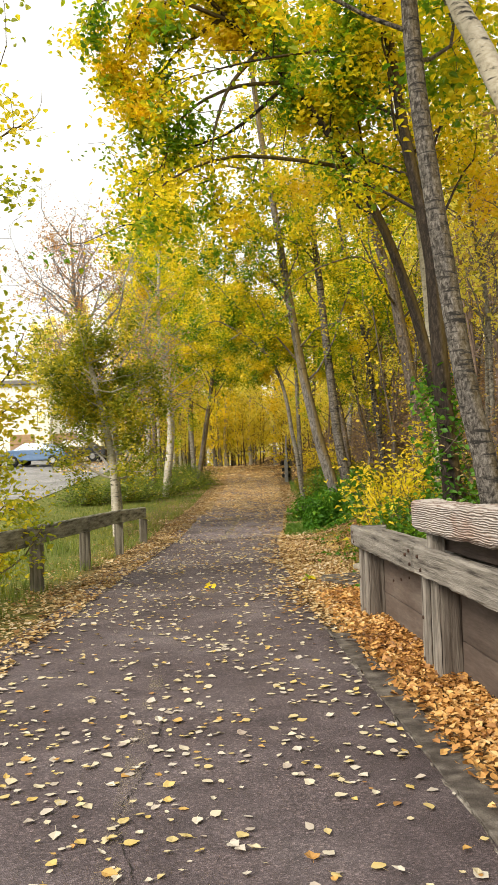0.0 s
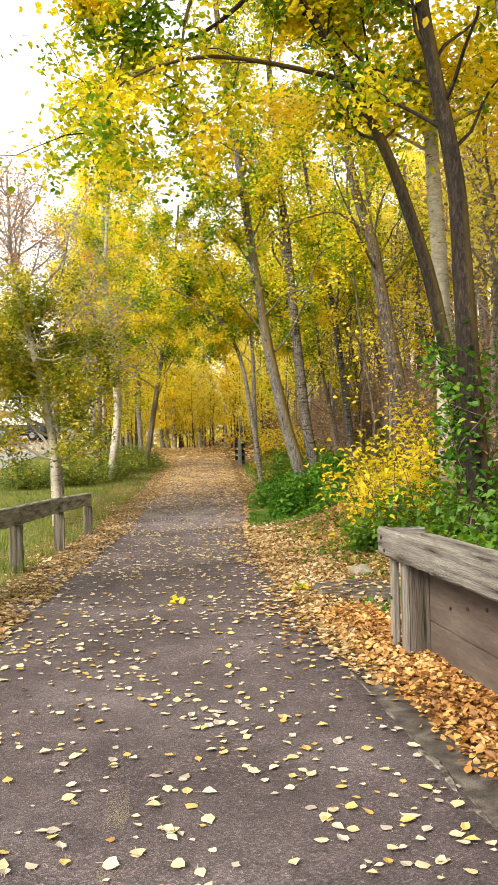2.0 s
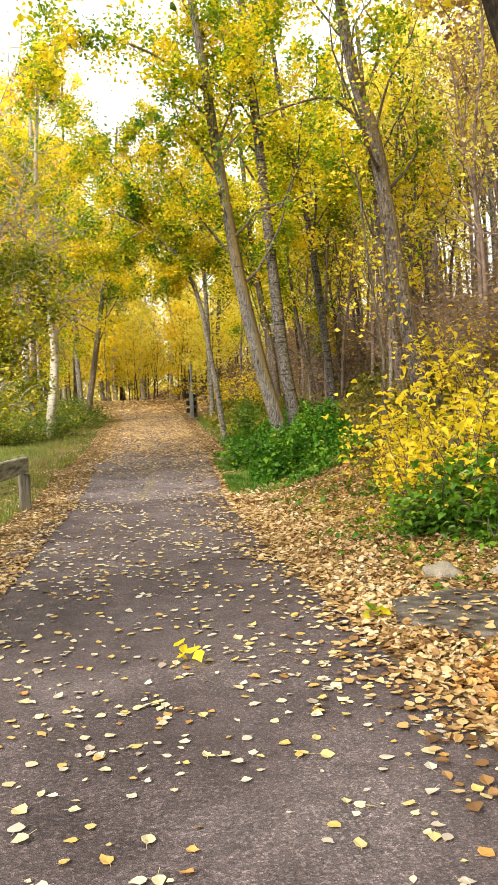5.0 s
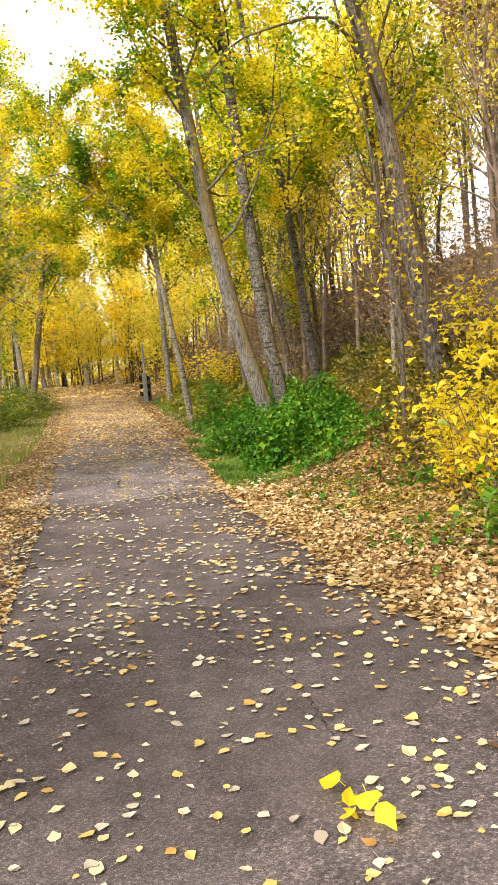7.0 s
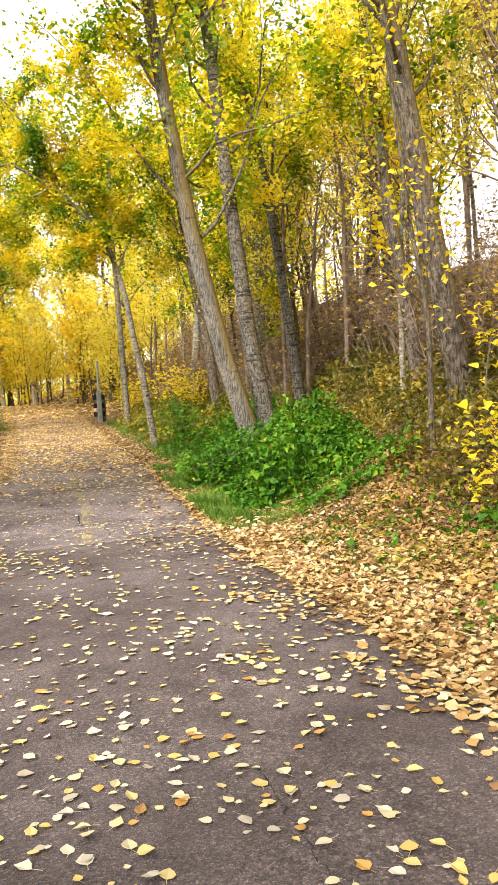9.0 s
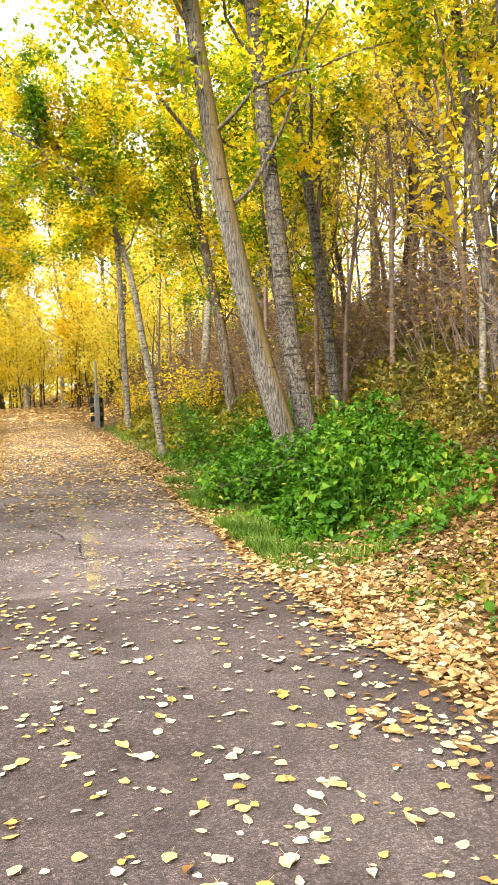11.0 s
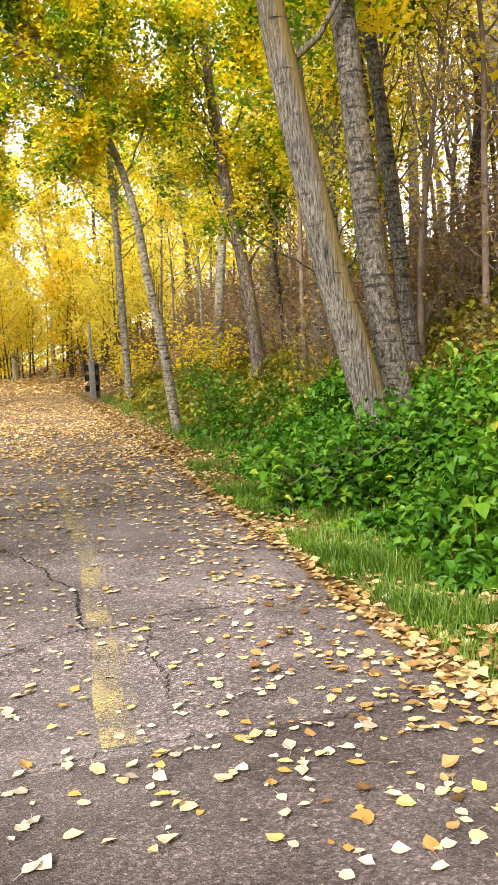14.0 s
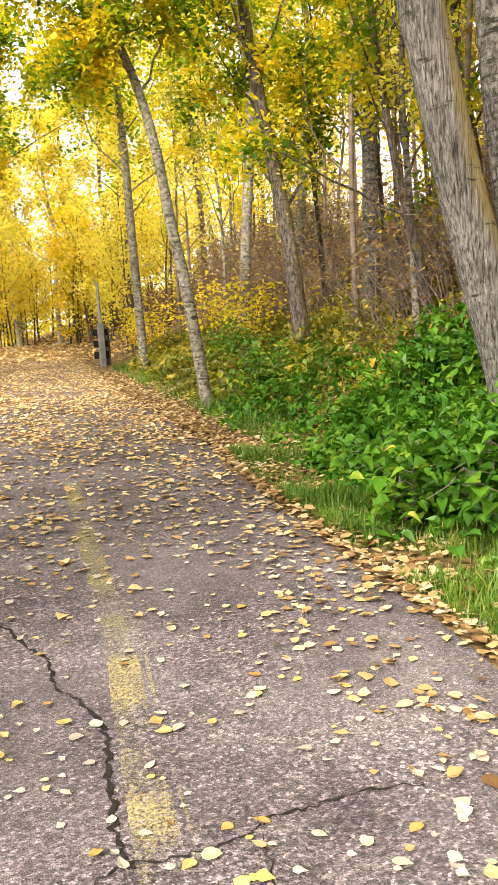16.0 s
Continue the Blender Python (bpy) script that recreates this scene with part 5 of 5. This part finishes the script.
bank_stems()
tree("poplar", rooted([(7.99, 29.8, 2.5), (7.87, 29.8, 4.33), (7.63, 29.8, 6.0), (7.5, 29.8, 9)]), 0.10, 0.03, 501, LEAF_YELLOW, BARK_MID, "thin grey-brown poplar among the bank saplings", limbs=9, limb_from=0.45, limb_len=2.0, n_leaves=1800)
tree("poplar", rooted([(7.99, 26, 4.0), (7.93, 26, 5.8), (7.79, 26, 7.5), (7.6, 26, 10.5)]), 0.15, 0.05, 502, LEAF_YELLOW, BARK_RING, "grey poplar standing high on the bank", limbs=9, limb_from=0.5, limb_len=2.2, n_leaves=1500)
tree("poplar", rooted([(5.86, 28, 1.8), (5.73, 28, 2.54), (5.5, 28, 3.5), (5.25, 28, 5.2), (5.1, 28, 8)]), 0.09, 0.03, 503, LEAF_LIME, BARK_MID, "dark thin poplar behind the leaning aspen", limbs=8, limb_from=0.4, limb_len=1.8, n_leaves=4500)
tree("poplar", rooted([(4.48, 19, 1.3), (4.5, 19, 2.2), (4.40, 19, 3.0), (4.3, 19, 3.7), (4.1, 19, 5.5)]), 0.045, 0.015, 504, LEAF_YELLOW, BARK_MID, "thin bare sapling stem at the foot of the bank", limbs=7, limb_from=0.4, limb_len=1.2, n_leaves=220, leaf_size=0.085)

# ---- thicket, shrubs and ground cover ----
thickets = [shrub("thicket_shrub", (8, 20 + k, 0), 2.3, 1.3, 80 + k, LEAF_TAN, "dry brown twiggy shrub with tan leaves on the bank", 24, 380, 0.09, TWIG_PALE, group="bank shrubs") for k in range(3)]
rng = random.Random(17)
for k in range(104):
    y = rng.uniform(2, 52)
    x = float(east(y)) + rng.uniform(4.0 if 17 < y < 27 else 2.8, 7.5)
    m = Matrix.Translation((x, y, float(land(x, y)))) @ Matrix.Rotation(rng.uniform(0, 6.28), 4, "Z")
    if k < 3:
        thickets[k].matrix_basis = m
    else:
        copy_thing(thickets[k % 3], m)
yellow_a = shrub("yellow_shrub", (3.15, 14.1, float(land(3.15, 14.1))), 2.0, 0.9, 90, LEAF_YELLOW, "yellow-leaved sapling shrub at the foot of the bank", 16, 560, 0.10, shaped="ovate", group="yellow shrubs")
for k, (x, y, s) in enumerate(((4.4, 15.4, 0.9), (3.6, 13.2, 0.8), (5.4, 17.9, 0.8), (5.6, 34, 1.0), (6.0, 37, 1.1), (5.4, 41, 1.1), (5.8, 46, 1.2))):
    copy_thing(yellow_a, Matrix.Translation((x, y, float(land(x, y)))) @ Matrix.Rotation(k * 1.9, 4, "Z"))
for k, (x, y, q) in enumerate(((3.3, 15.1, 0.62), (3.65, 15.8, 0.7), (3.95, 16.6, 0.6), (3.35, 15.7, 0.4))):
    copy_thing(yellow_a, Matrix.Translation((x, y, float(land(x, y)))) @ Matrix.Rotation(k * 2.7 + 0.4, 4, "Z") @ Matrix.Scale(q, 4))
green_a = shrub("green_shrub", (3.3, 12.9, float(land(3.3, 12.9))), 0.95, 0.8, 92, LEAF_GREEN, "green leafy shrub at the foot of the bank", 16, 1100, 0.09, shaped="ovate", group="green shrubs")
for k, (x, y) in enumerate(((3.5, 11.9), (3.3, 10.8), (3.2, 9.6), (3.0, 8.5), (2.6, 6.9), (2.7, 5.6), (3.9, 13.8), (4.2, 12.6), (4.0, 10.4), (3.2, 13.9), (4.3, 29.5), (5.0, 33))):
    copy_thing(green_a, Matrix.Translation((x, y, float(land(x, y)))) @ Matrix.Rotation(k * 2.3, 4, "Z"))
leafy_a = shrub("leafy_shrub", (3.1, 22.9, float(land(3.1, 22.9))), 0.8, 0.6, 96, LEAF_COVER, "tall broad-leaved green shrub at the foot of the aspens", 16, 900, 0.10, shaped="ovate", group="leafy shrubs")
for k, (x, y) in enumerate(((3.45, 23.15), (2.95, 23.5), (3.95, 23.0), (3.7, 22.6), (4.4, 22.7))):
    copy_thing(leafy_a, Matrix.Translation((x, y, float(land(x, y)))) @ Matrix.Rotation(k * 2.1, 4, "Z"))
hedge_a = shrub("hedge_bush", (-3.2, 33, float(land(-3.2, 33))), 1.2, 1.4, 94, LEAF_HEDGE, "low rounded green bush at the lot edge", 34, 3600, 0.085, group="lot bushes", cluster=0.2, out=1.0)
for k, (x, y) in enumerate(((-4.6, 31.5), (-1.9, 35), (-1.2, 39), (-0.6, 42), (-2.2, 42.5), (-1.4, 47))):
    copy_thing(hedge_a, Matrix.Translation((x, y, float(land(x, y)))) @ Matrix.Rotation(k * 1.7, 4, "Z"))


def far_woods():
    """The closed yellow wall of leaves where the woods run on behind the last trees."""
    rng = np.random.default_rng(240)
    n = 30000
    x = rng.uniform(-30, 34, n)
    y = 84 + rng.uniform(0, 14, n) - 0.5 * np.clip(x - 6, 0, 30)
    top = 10 + 2.5 * np.sin(x * 0.9) + 1.5 * np.sin(x * 2.3 + 1)
    z = land(x, y) + top * rng.random(n) ** 1.35
    V, Q = leaf_cloud(np.column_stack([x, y, z]), 0.42, rng, 0.1)
    tagged(new("far_woods", np_mesh("far_woods", V, Q, LEAF_FAR)), "distant yellow leaves of the woods behind the path", "woods", kind="stuff")


far_woods()


def cover_patch(name, y0, y1, s0, s1, count, height, size, mat, label, seed, shape="ovate"):
    """Low broad-leaved plants on thin stalks, thick as a carpet."""
    rng = np.random.default_rng(seed)
    y = rng.uniform(y0, y1, count)
    x = east(y) + s0 + (s1 - s0) * rng.random(count)
    fringe = s0 + 0.25 * np.sin(y * 1.7) + 0.18 * np.sin(y * 4.1 + 1)
    ok = x - east(y) > fringe
    x, y = x[ok], y[ok]
    count = len(x)
    edge = np.clip((x - east(y) - fringe[ok]) / 0.7, 0.2, 1)
    bulge = 0.62 + 0.38 * np.sin(x * 2.3 + 1) * np.sin(y * 1.9) + 0.25 * np.sin(x * 6.1 + y * 5.3)
    z = land(x, y) + height * edge * bulge * rng.random(count) ** 0.6
    V, Q = leaf_cloud(np.column_stack([x, y, z]), size, rng, 0.16, 0.72, shape, 0.45, 0.55)
    pieces = [(V, Q)]
    for k in range(0, count, 9):
        g = float(land(x[k], y[k])) - 0.02
        pieces.append(tube(np.array([[x[k] + 0.04, y[k], g], [x[k] + 0.02, y[k] + 0.01, (g + z[k]) / 2], [x[k], y[k], z[k]]]), [0.004, 0.003, 0.002], 3))
    V, Q = gather(pieces)
    return tagged(new(name, np_mesh(name, V, Q, mat)), label, "undergrowth", kind="stuff")


cover_patch("ground_cover", 20.3, 26.0, 0.55, 2.6, 15500, 0.78, 0.088, LEAF_COVER, "dense bright green broad-leaved undergrowth on the bank", 201)
cover_patch("ground_cover", 21.9, 23.5, 0.75, 2.0, 2000, 1.0, 0.088, LEAF_COVER, "taller green undergrowth at the foot of the aspens", 206)
cover_patch("ground_cover", 25.6, 31, 0.45, 2.6, 3600, 0.42, 0.085, LEAF_COVER, "patchy green undergrowth thinning towards the far trees", 210)
cover_patch("ground_cover", 25.5, 33, 0.9, 4.2, 4200, 0.6, 0.085, LEAF_OLIVE, "olive and yellow plants among the green", 214)
cover_patch("ground_cover", 18.9, 21, 0.75, 2.6, 1500, 0.42, 0.08, LEAF_COVER, "low green plants in front of the undergrowth", 215)
cover_patch("ground_cover", 30.5, 42, 0.7, 3.2, 9000, 0.55, 0.11, LEAF_OLIVE, "olive and yellow undergrowth beside the path", 202)
cover_patch("ground_cover", 14, 30, 3.2, 7.5, 12000, 0.6, 0.11, LEAF_BANK, "sparse olive and brown undergrowth up the bank", 203)
cover_patch("ground_cover", 16.8, 24.5, 2.1, 4.4, 6500, 0.6, 0.075, LEAF_BANK, "thin olive undergrowth beside the green plants", 207)
cover_patch("ground_cover", 17.0, 20.2, 1.3, 2.6, 300, 0.2, 0.08, LEAF_RUSSET, "dry russet plants among the fallen leaves", 208)
cover_patch("ground_cover", 14.6, 16.8, 1.5, 2.4, 420, 0.3, 0.09, LEAF_COVER, "small green plants under the yellow shrubs", 209)
cover_patch("ground_cover", 14.0, 20.4, 0.7, 2.8, 1500, 0.2, 0.055, LEAF_OLIVE, "thin olive plants coming up through the fallen leaves", 216)
cover_patch("ground_cover", 9, 19, 0.5, 2.4, 1300, 0.14, 0.07, LEAF_COVER, "scattered small green plants among the leaves", 205)
cover_patch("ground_cover", 2, 14, 2.2, 6.0, 9000, 0.6, 0.11, LEAF_BANK, "mixed green undergrowth behind the wall", 204)


def grass(name, xs, ys, count, height, mat, label, seed, keep=None, least=0.06):
    rng = np.random.default_rng(seed)
    y = rng.uniform(*ys, count)
    x = xs(y, rng)
    if keep is not None:
        ok = keep(x, y)
        x, y = x[ok], y[ok]
    f = np.sin(x * 3.1 + 1.3 * np.sin(y * 1.2)) * np.sin(y * 2.3 + x) + 0.5 * np.sin(x * 8.3 + y * 5.1)
    ok = rng.random(len(x)) < np.clip(0.55 + 0.5 * f, least, 1)
    x, y, f = x[ok], y[ok], f[ok]
    n = len(x)
    g = land(x, y)
    h = height * (0.35 + 0.9 * rng.random(n)) * np.clip(0.8 + 0.5 * f, 0.4, 1.4)
    az = rng.random(n) * 6.283
    lean = 1.1 * h * rng.random(n)
    w = 0.0025 + 0.003 * rng.random(n)
    dx, dy = np.cos(az), np.sin(az)
    p0 = np.column_stack([x, y, g - 0.01])
    side = np.column_stack([-dy, dx, np.zeros(n)]) * w[:, None]
    mid = p0 + np.column_stack([dx * lean * 0.35, dy * lean * 0.35, h * 0.6])
    tip = p0 + np.column_stack([dx * lean, dy * lean, h])
    V = np.stack([p0 - side, p0 + side, mid + side * 0.8, mid - side * 0.8, tip + side * 0.15, tip - side * 0.15], 1).reshape(-1, 3)
    b = np.arange(n)[:, None] * 6
    Q = np.concatenate([b + np.array([[0, 1, 2, 3]]), b + np.array([[3, 2, 4, 5]])])
    return tagged(new(name, np_mesh(name, V, Q, mat)), label, "grass", kind="stuff")


grass("grass_verge", lambda y, r: east(y) + 0.10 + np.abs(r.standard_normal(len(y))) * 0.6, (19.2, 27), 42000, 0.13, GRASS, "bright green grass along the path edge", 211, least=0.08)
grass("grass_verge", lambda y, r: east(y) + 0.5 + np.abs(r.standard_normal(len(y))) * 0.4, (27, 42), 6000, 0.2, GRASS, "green grass along the far path edge", 212)
grass("lawn", lambda y, r: west(y) - 0.45 - 5.0 * r.random(len(y)) ** 1.3, (5, 44), 56000, 0.17, GRASS_DRY, "rough olive grass beside the path", 213)


def fallen(name, xs, ys, count, size, mat, label, seed, height, pile=0.0, tilt=1.6, width=0.85, patchy=0.0, shape="round", fade=0.0):
    """Fallen leaves lying flat and a little curled."""
    rng = np.random.default_rng(seed)
    y = rng.uniform(*ys, count)
    x = xs(y, rng)
    if patchy:
        f = np.sin(x * 2.1 + 0.7 * np.sin(y * 0.9)) * np.sin(y * 1.3 + 1.1 * np.sin(x * 1.7)) + 0.6 * np.sin(x * 5.3 + y * 2.9)
        ok = rng.random(count) < 1 - patchy * (f < 0.1)
        x, y = x[ok], y[ok]
        count = len(x)
    if fade:
        ok = rng.random(count) < np.clip((y - ys[0]) / fade, 0, 1) ** 1.3
        x, y = x[ok], y[ok]
        count = len(x)
    z = height(x, y) + 0.006 + pile * rng.random(count) + 0.01 * rng.random(count)
    V, Q = leaf_cloud(np.column_stack([x, y, z]), size, rng, tilt, width, shape, 0.0, 0.5)
    return tagged(new(name, np_mesh(name, V, Q, mat)), label, "leaves", kind="stuff")


def verge_z(x, y):
    return np.maximum(land(x, y), np.where((x > west(y)) & (x < east(y)), path_z(x, y), -9))


def across(a, b):
    return lambda y, r: west(y) + (east(y) - west(y)) * (a + (b - a) * r.random(len(y)))


fallen("fallen_leaves", across(0.02, 0.99), (1.5, 19.3), 5200, 0.046, LITTER_PATH, "pale yellow poplar leaves scattered on the asphalt", 221, path_z, patchy=0.6)
fallen("fallen_leaves", across(0.0, 1.0), (19.2, 27), 1900, 0.041, LITTER_PATH, "yellow and tan leaves scattered on the old asphalt", 222, path_z, patchy=0.6)
fallen("fallen_leaves", across(0.0, 1.0), (22.5, 60), 30000, 0.064, LITTER_FAR, "thick tan leaves over the far path", 223, path_z, patchy=0.35, shape=True, fade=8.0)
fallen("fallen_leaves", lambda y, r: -9 + 22 * r.random(len(y)), (46, 82), 14000, 0.15, LITTER_FAR, "pale tan leaves over the floor of the far woods", 236, verge_z, 0.04, 0.5, shape=True)
fallen("fallen_leaves", lambda y, r: east(y) - 0.06 + r.standard_normal(len(y)) * np.interp(y, [8, 17, 21, 30], [0.18, 0.22, 0.34, 0.42]), (8, 50), 8500, 0.048, LITTER_EDGE, "orange leaves gathered along the path edge", 224, verge_z, 0.012, 1.1, patchy=0.65)
fallen("fallen_leaves", lambda y, r: east(y) - 0.05 + 0.42 * r.random(len(y)), (7.5, 21), 3400, 0.048, LITTER_EDGE, "tan leaves along the asphalt edge", 237, verge_z, 0.02, 0.7)
fallen("fallen_leaves", lambda y, r: east(y) + 0.04 + 0.60 * r.random(len(y)) ** 0.45, (1, 10), 14500, 0.042, LITTER, "deep drift of orange leaves at the foot of the timber wall", 225, land, 0.07, 0.3, shape=True)
fallen("fallen_leaves", lambda y, r: east(y) + 0.1 + 1.9 * r.random(len(y)) ** 1.2, (8.5, 19), 22000, 0.044, LITTER_EDGE, "tan and orange leaves covering the verge", 226, land, 0.045, 0.25, patchy=0.3)
fallen("fallen_leaves", lambda y, r: east(y) + 0.9 + 2.6 * r.random(len(y)), (9, 21), 16000, 0.050, LEAF_TAN, "dry brown leaves at the foot of the bank", 229, land, 0.04, 0.4, shape=True)
fallen("fallen_leaves", lambda y, r: east(y) + 0.9 * r.random(len(y)) ** 1.5, (18, 40), 8000, 0.052, LITTER_EDGE, "tan leaves lying in the grass", 230, land, 0.06, 0.6)
fallen("fallen_leaves", lambda y, r: west(y) + 0.35 - np.abs(r.standard_normal(len(y))) * 0.62, (4, 50), 23000, 0.052, LITTER_EDGE, "tan and orange leaves along the grass edge", 227, verge_z, 0.015, 0.9, patchy=0.5, shape=True)
fallen("fallen_leaves", lambda y, r: east(y) + 1.0 + 7 * r.random(len(y)), (8, 45), 18000, 0.075, LEAF_TAN, "dry tan leaves on the bank", 228, land, 0.06, 0.4, shape=True)


fallen("fallen_leaves", lambda y, r: 1.6 + 1.05 * r.random(len(y)), (10.5, 11.45), 75, 0.055, LITTER_EDGE, "pale leaves scattered on the concrete slab", 238, lambda x, y: np.full(len(x), 0.072))


def leaf_sprig(x, y, seed, label, green):
    rng = np.random.default_rng(seed)
    c = np.column_stack([rng.standard_normal((7, 2)) * 0.045, 0.02 + 0.05 * rng.random(7)])
    V, Q = leaf_cloud(c, 0.085, rng, 0.4, 0.85, "round", 0.0)
    ob = tagged(new("leaf_sprig", np_mesh("leaf_sprig", V, Q, green)), label, "leaves")
    ob.matrix_basis = Matrix.Translation((x, y, float(max(path_z(x, y), land(x, y)))))


leaf_sprig(-0.01, 10.62, 231, "small sprig of fresh yellow leaves on the asphalt", LEAF_YELLOW)
leaf_sprig(1.42, 11.15, 232, "small sprig of yellow-green leaves on the verge", LEAF_MIX)



def stone(x, y, size, seed, label):
    """A rough boulder half sunk in the leaves."""
    bm = bmesh.new()
    bmesh.ops.create_icosphere(bm, subdivisions=3, radius=size)
    for v in bm.verts:
        q = noise.noise(v.co * (2.2 / size) * 0.5 + Vector((seed, 0, 0)))
        v.co *= 1 + 0.35 * q
        v.co.z *= 0.65
    for f in bm.faces:
        f.smooth = True
    me = bpy.data.meshes.new("stone")
    bm.to_mesh(me)
    bm.free()
    me.materials.append(STONE)
    ob = tagged(new("stone", me), label, "stone")
    ob.matrix_basis = Matrix.Translation((x, y, float(land(x, y)) + size * 0.3))


stone(2.35, 12.2, 0.15, 3, "pale yellowish stone among the leaves")
stone(2.75, 11.9, 0.11, 8, "brownish stone beside the slab")
stone(3.15, 14.7, 0.10, 5, "small pale stone at the foot of the bank")


def vine(trunk, z0, z1, seed, label):
    """Green leaves climbing a trunk."""
    rng = np.random.default_rng(seed)
    t = spline(trunk, 40)
    t = t[(t[:, 2] > z0) & (t[:, 2] < z1)]
    ob = thing("climbing_vine", Matrix.Translation(t[0]), label, "vine")
    q = t - t[0]
    ang = np.linspace(0, 9, len(q))
    st = q + 0.19 * np.column_stack([np.cos(ang), np.sin(ang), np.zeros(len(q))])
    v, f = tube(st, np.full(len(st), 0.008), 4)
    under(new("vine_stem", np_mesh("vine_stem", v, f, TWIG)), ob)
    n = 520
    c = q[rng.integers(0, len(q), n)] + rng.standard_normal((n, 3)) * np.array([0.2, 0.2, 0.15])
    v, f = leaf_cloud(c, 0.085, rng, 0.1, 0.85, True, 0.5)
    under(new("foliage", np_mesh("foliage", v, f, LEAF_COVER)), ob)


vine([(3.42, 11.05, 0.9), (3.33, 11.05, 2.7), (3.25, 11.05, 4.5)], 0.9, 2.7, 251, "green vine climbing the dark poplar")
vine([(3.8, 12.5, 1.3), (3.68, 12.5, 2.5), (3.5, 12.5, 3.6)], 1.2, 2.9, 252, "green vine on the leaning poplar")

# ---- beyond the lot ----


def car(m, paint, label):
    c = thing("parked_car", m, label, "car", "parked cars")
    bm = bmesh.new()
    prof = [(-2.1, 0.35), (-2.15, 0.75), (-2.0, 0.95), (-1.2, 1.02), (-0.55, 1.42), (0.7, 1.45), (1.35, 1.05), (2.05, 0.92), (2.15, 0.6), (2.1, 0.35)]
    rows = []
    for sx, inset in ((-1, 1), (1, 1)):
        rows.append([bm.verts.new((sx * (0.86 - (0.16 if z > 1.1 else 0.0)), y, z)) for y, z in prof])
    a, b = rows
    for k in range(len(prof) - 1):
        bm.faces.new((a[k], a[k + 1], b[k + 1], b[k]))
    bm.faces.new(a[::-1])
    bm.faces.new(b)
    bm.faces.new((a[0], b[0], b[-1], a[-1]))
    bmesh.ops.recalc_face_normals(bm, faces=bm.faces)
    bmesh.ops.bevel(bm, geom=[e for e in bm.edges if e.calc_face_angle(0) > 0.3], offset=0.05, segments=2, affect="EDGES")
    body = part("body", bm, paint, c, smooth=False)
    for sx in (-1, 1):
        bm = bmesh.new()
        pts = [(sx * 0.80, -1.0, 1.04), (sx * 0.80, 1.12, 1.06), (sx * 0.715, 0.62, 1.37), (sx * 0.715, -0.5, 1.36)]
        vs = [bm.verts.new(p) for p in pts]
        f = bm.faces.new(vs)
        bmesh.ops.solidify(bm, geom=[f], thickness=0.03)
        part("side_window", bm, GLASS, c, "dark side glass")
        for y in (-1.3, 1.35):
            bm = bmesh.new()
            bmesh.ops.create_cone(bm, cap_ends=True, segments=20, radius1=0.33, radius2=0.33, depth=0.22, matrix=pose(sx * 0.79, y, 0.33, 0, 90, 0))
            bmesh.ops.bevel(bm, geom=[e for e in bm.edges if e.calc_face_angle(0) > 0.8], offset=0.03, segments=2, affect="EDGES")
            w = part("wheel", bm, RUBBER, c, "black tyre")
            bm = bmesh.new()
            bmesh.ops.create_cone(bm, cap_ends=True, segments=16, radius1=0.2, radius2=0.16, depth=0.05, matrix=pose(sx * 0.9, y, 0.33, 0, 90 * sx, 0))
            part("rim", bm, ALLOY, w, "pale alloy rim")
        part("tail_light", beam((0.2, 0.06, 0.12), 0.01, 0, 2, 3, (sx * 0.68, -2.11, 0.8)), LAMP_LENS, c, "red tail light")
    return c


for x, y, yaw, paint, label in ((-10.4, 51, 75, CAR_BLUE, "blue car parked on the lot"), (-8.4, 54, 75, CAR_BLACK, "black car parked on the lot"), (-14.5, 50.5, 75, CAR_SILVER, "silver car parked on the lot")):
    car(Matrix.Translation((x, y, float(land(x, y)) + 0.03)) @ Matrix.Rotation(radians(yaw), 4, "Z"), paint, label)


def building(m, w, d, h, doors, label):
    b = thing("building", m, label, "building")
    part("wall", beam((w, d, h), 0.05, 0, 2, 1, (0, 0, h / 2 - 0.5)), WALL_PAINT, b)
    part("roof", beam((w + 0.8, d + 0.8, 0.4), 0.06, 0, 2, 1, (0, 0, h - 0.3)), ROOF, b, "flat grey roof edge")
    for k, x in enumerate(doors):
        dr = part("door", beam((2.3, 0.16, 2.5), 0.03, 0, 2, 2, (x, -d / 2 - 0.02, 0.95)), DOOR_BROWN, b, "tan panelled door")
        for z in (0.3, 0.9, 1.5):
            part("door_panel", beam((2.1, 0.04, 0.45), 0.02, 0, 2, 2, (x, -d / 2 - 0.115, z)), DOOR_BROWN, dr)


building(Matrix.Translation((-24, 84, float(land(-18, 76)) + 0.2)), 28, 12, 7.5, (6.5, 10.5), "long cream building with tan doors behind the lot")
building(Matrix.Translation((-48, 70, float(land(-40, 64)) + 0.2)), 24, 12, 6.5, (2.5,), "cream building beyond the parked cars")
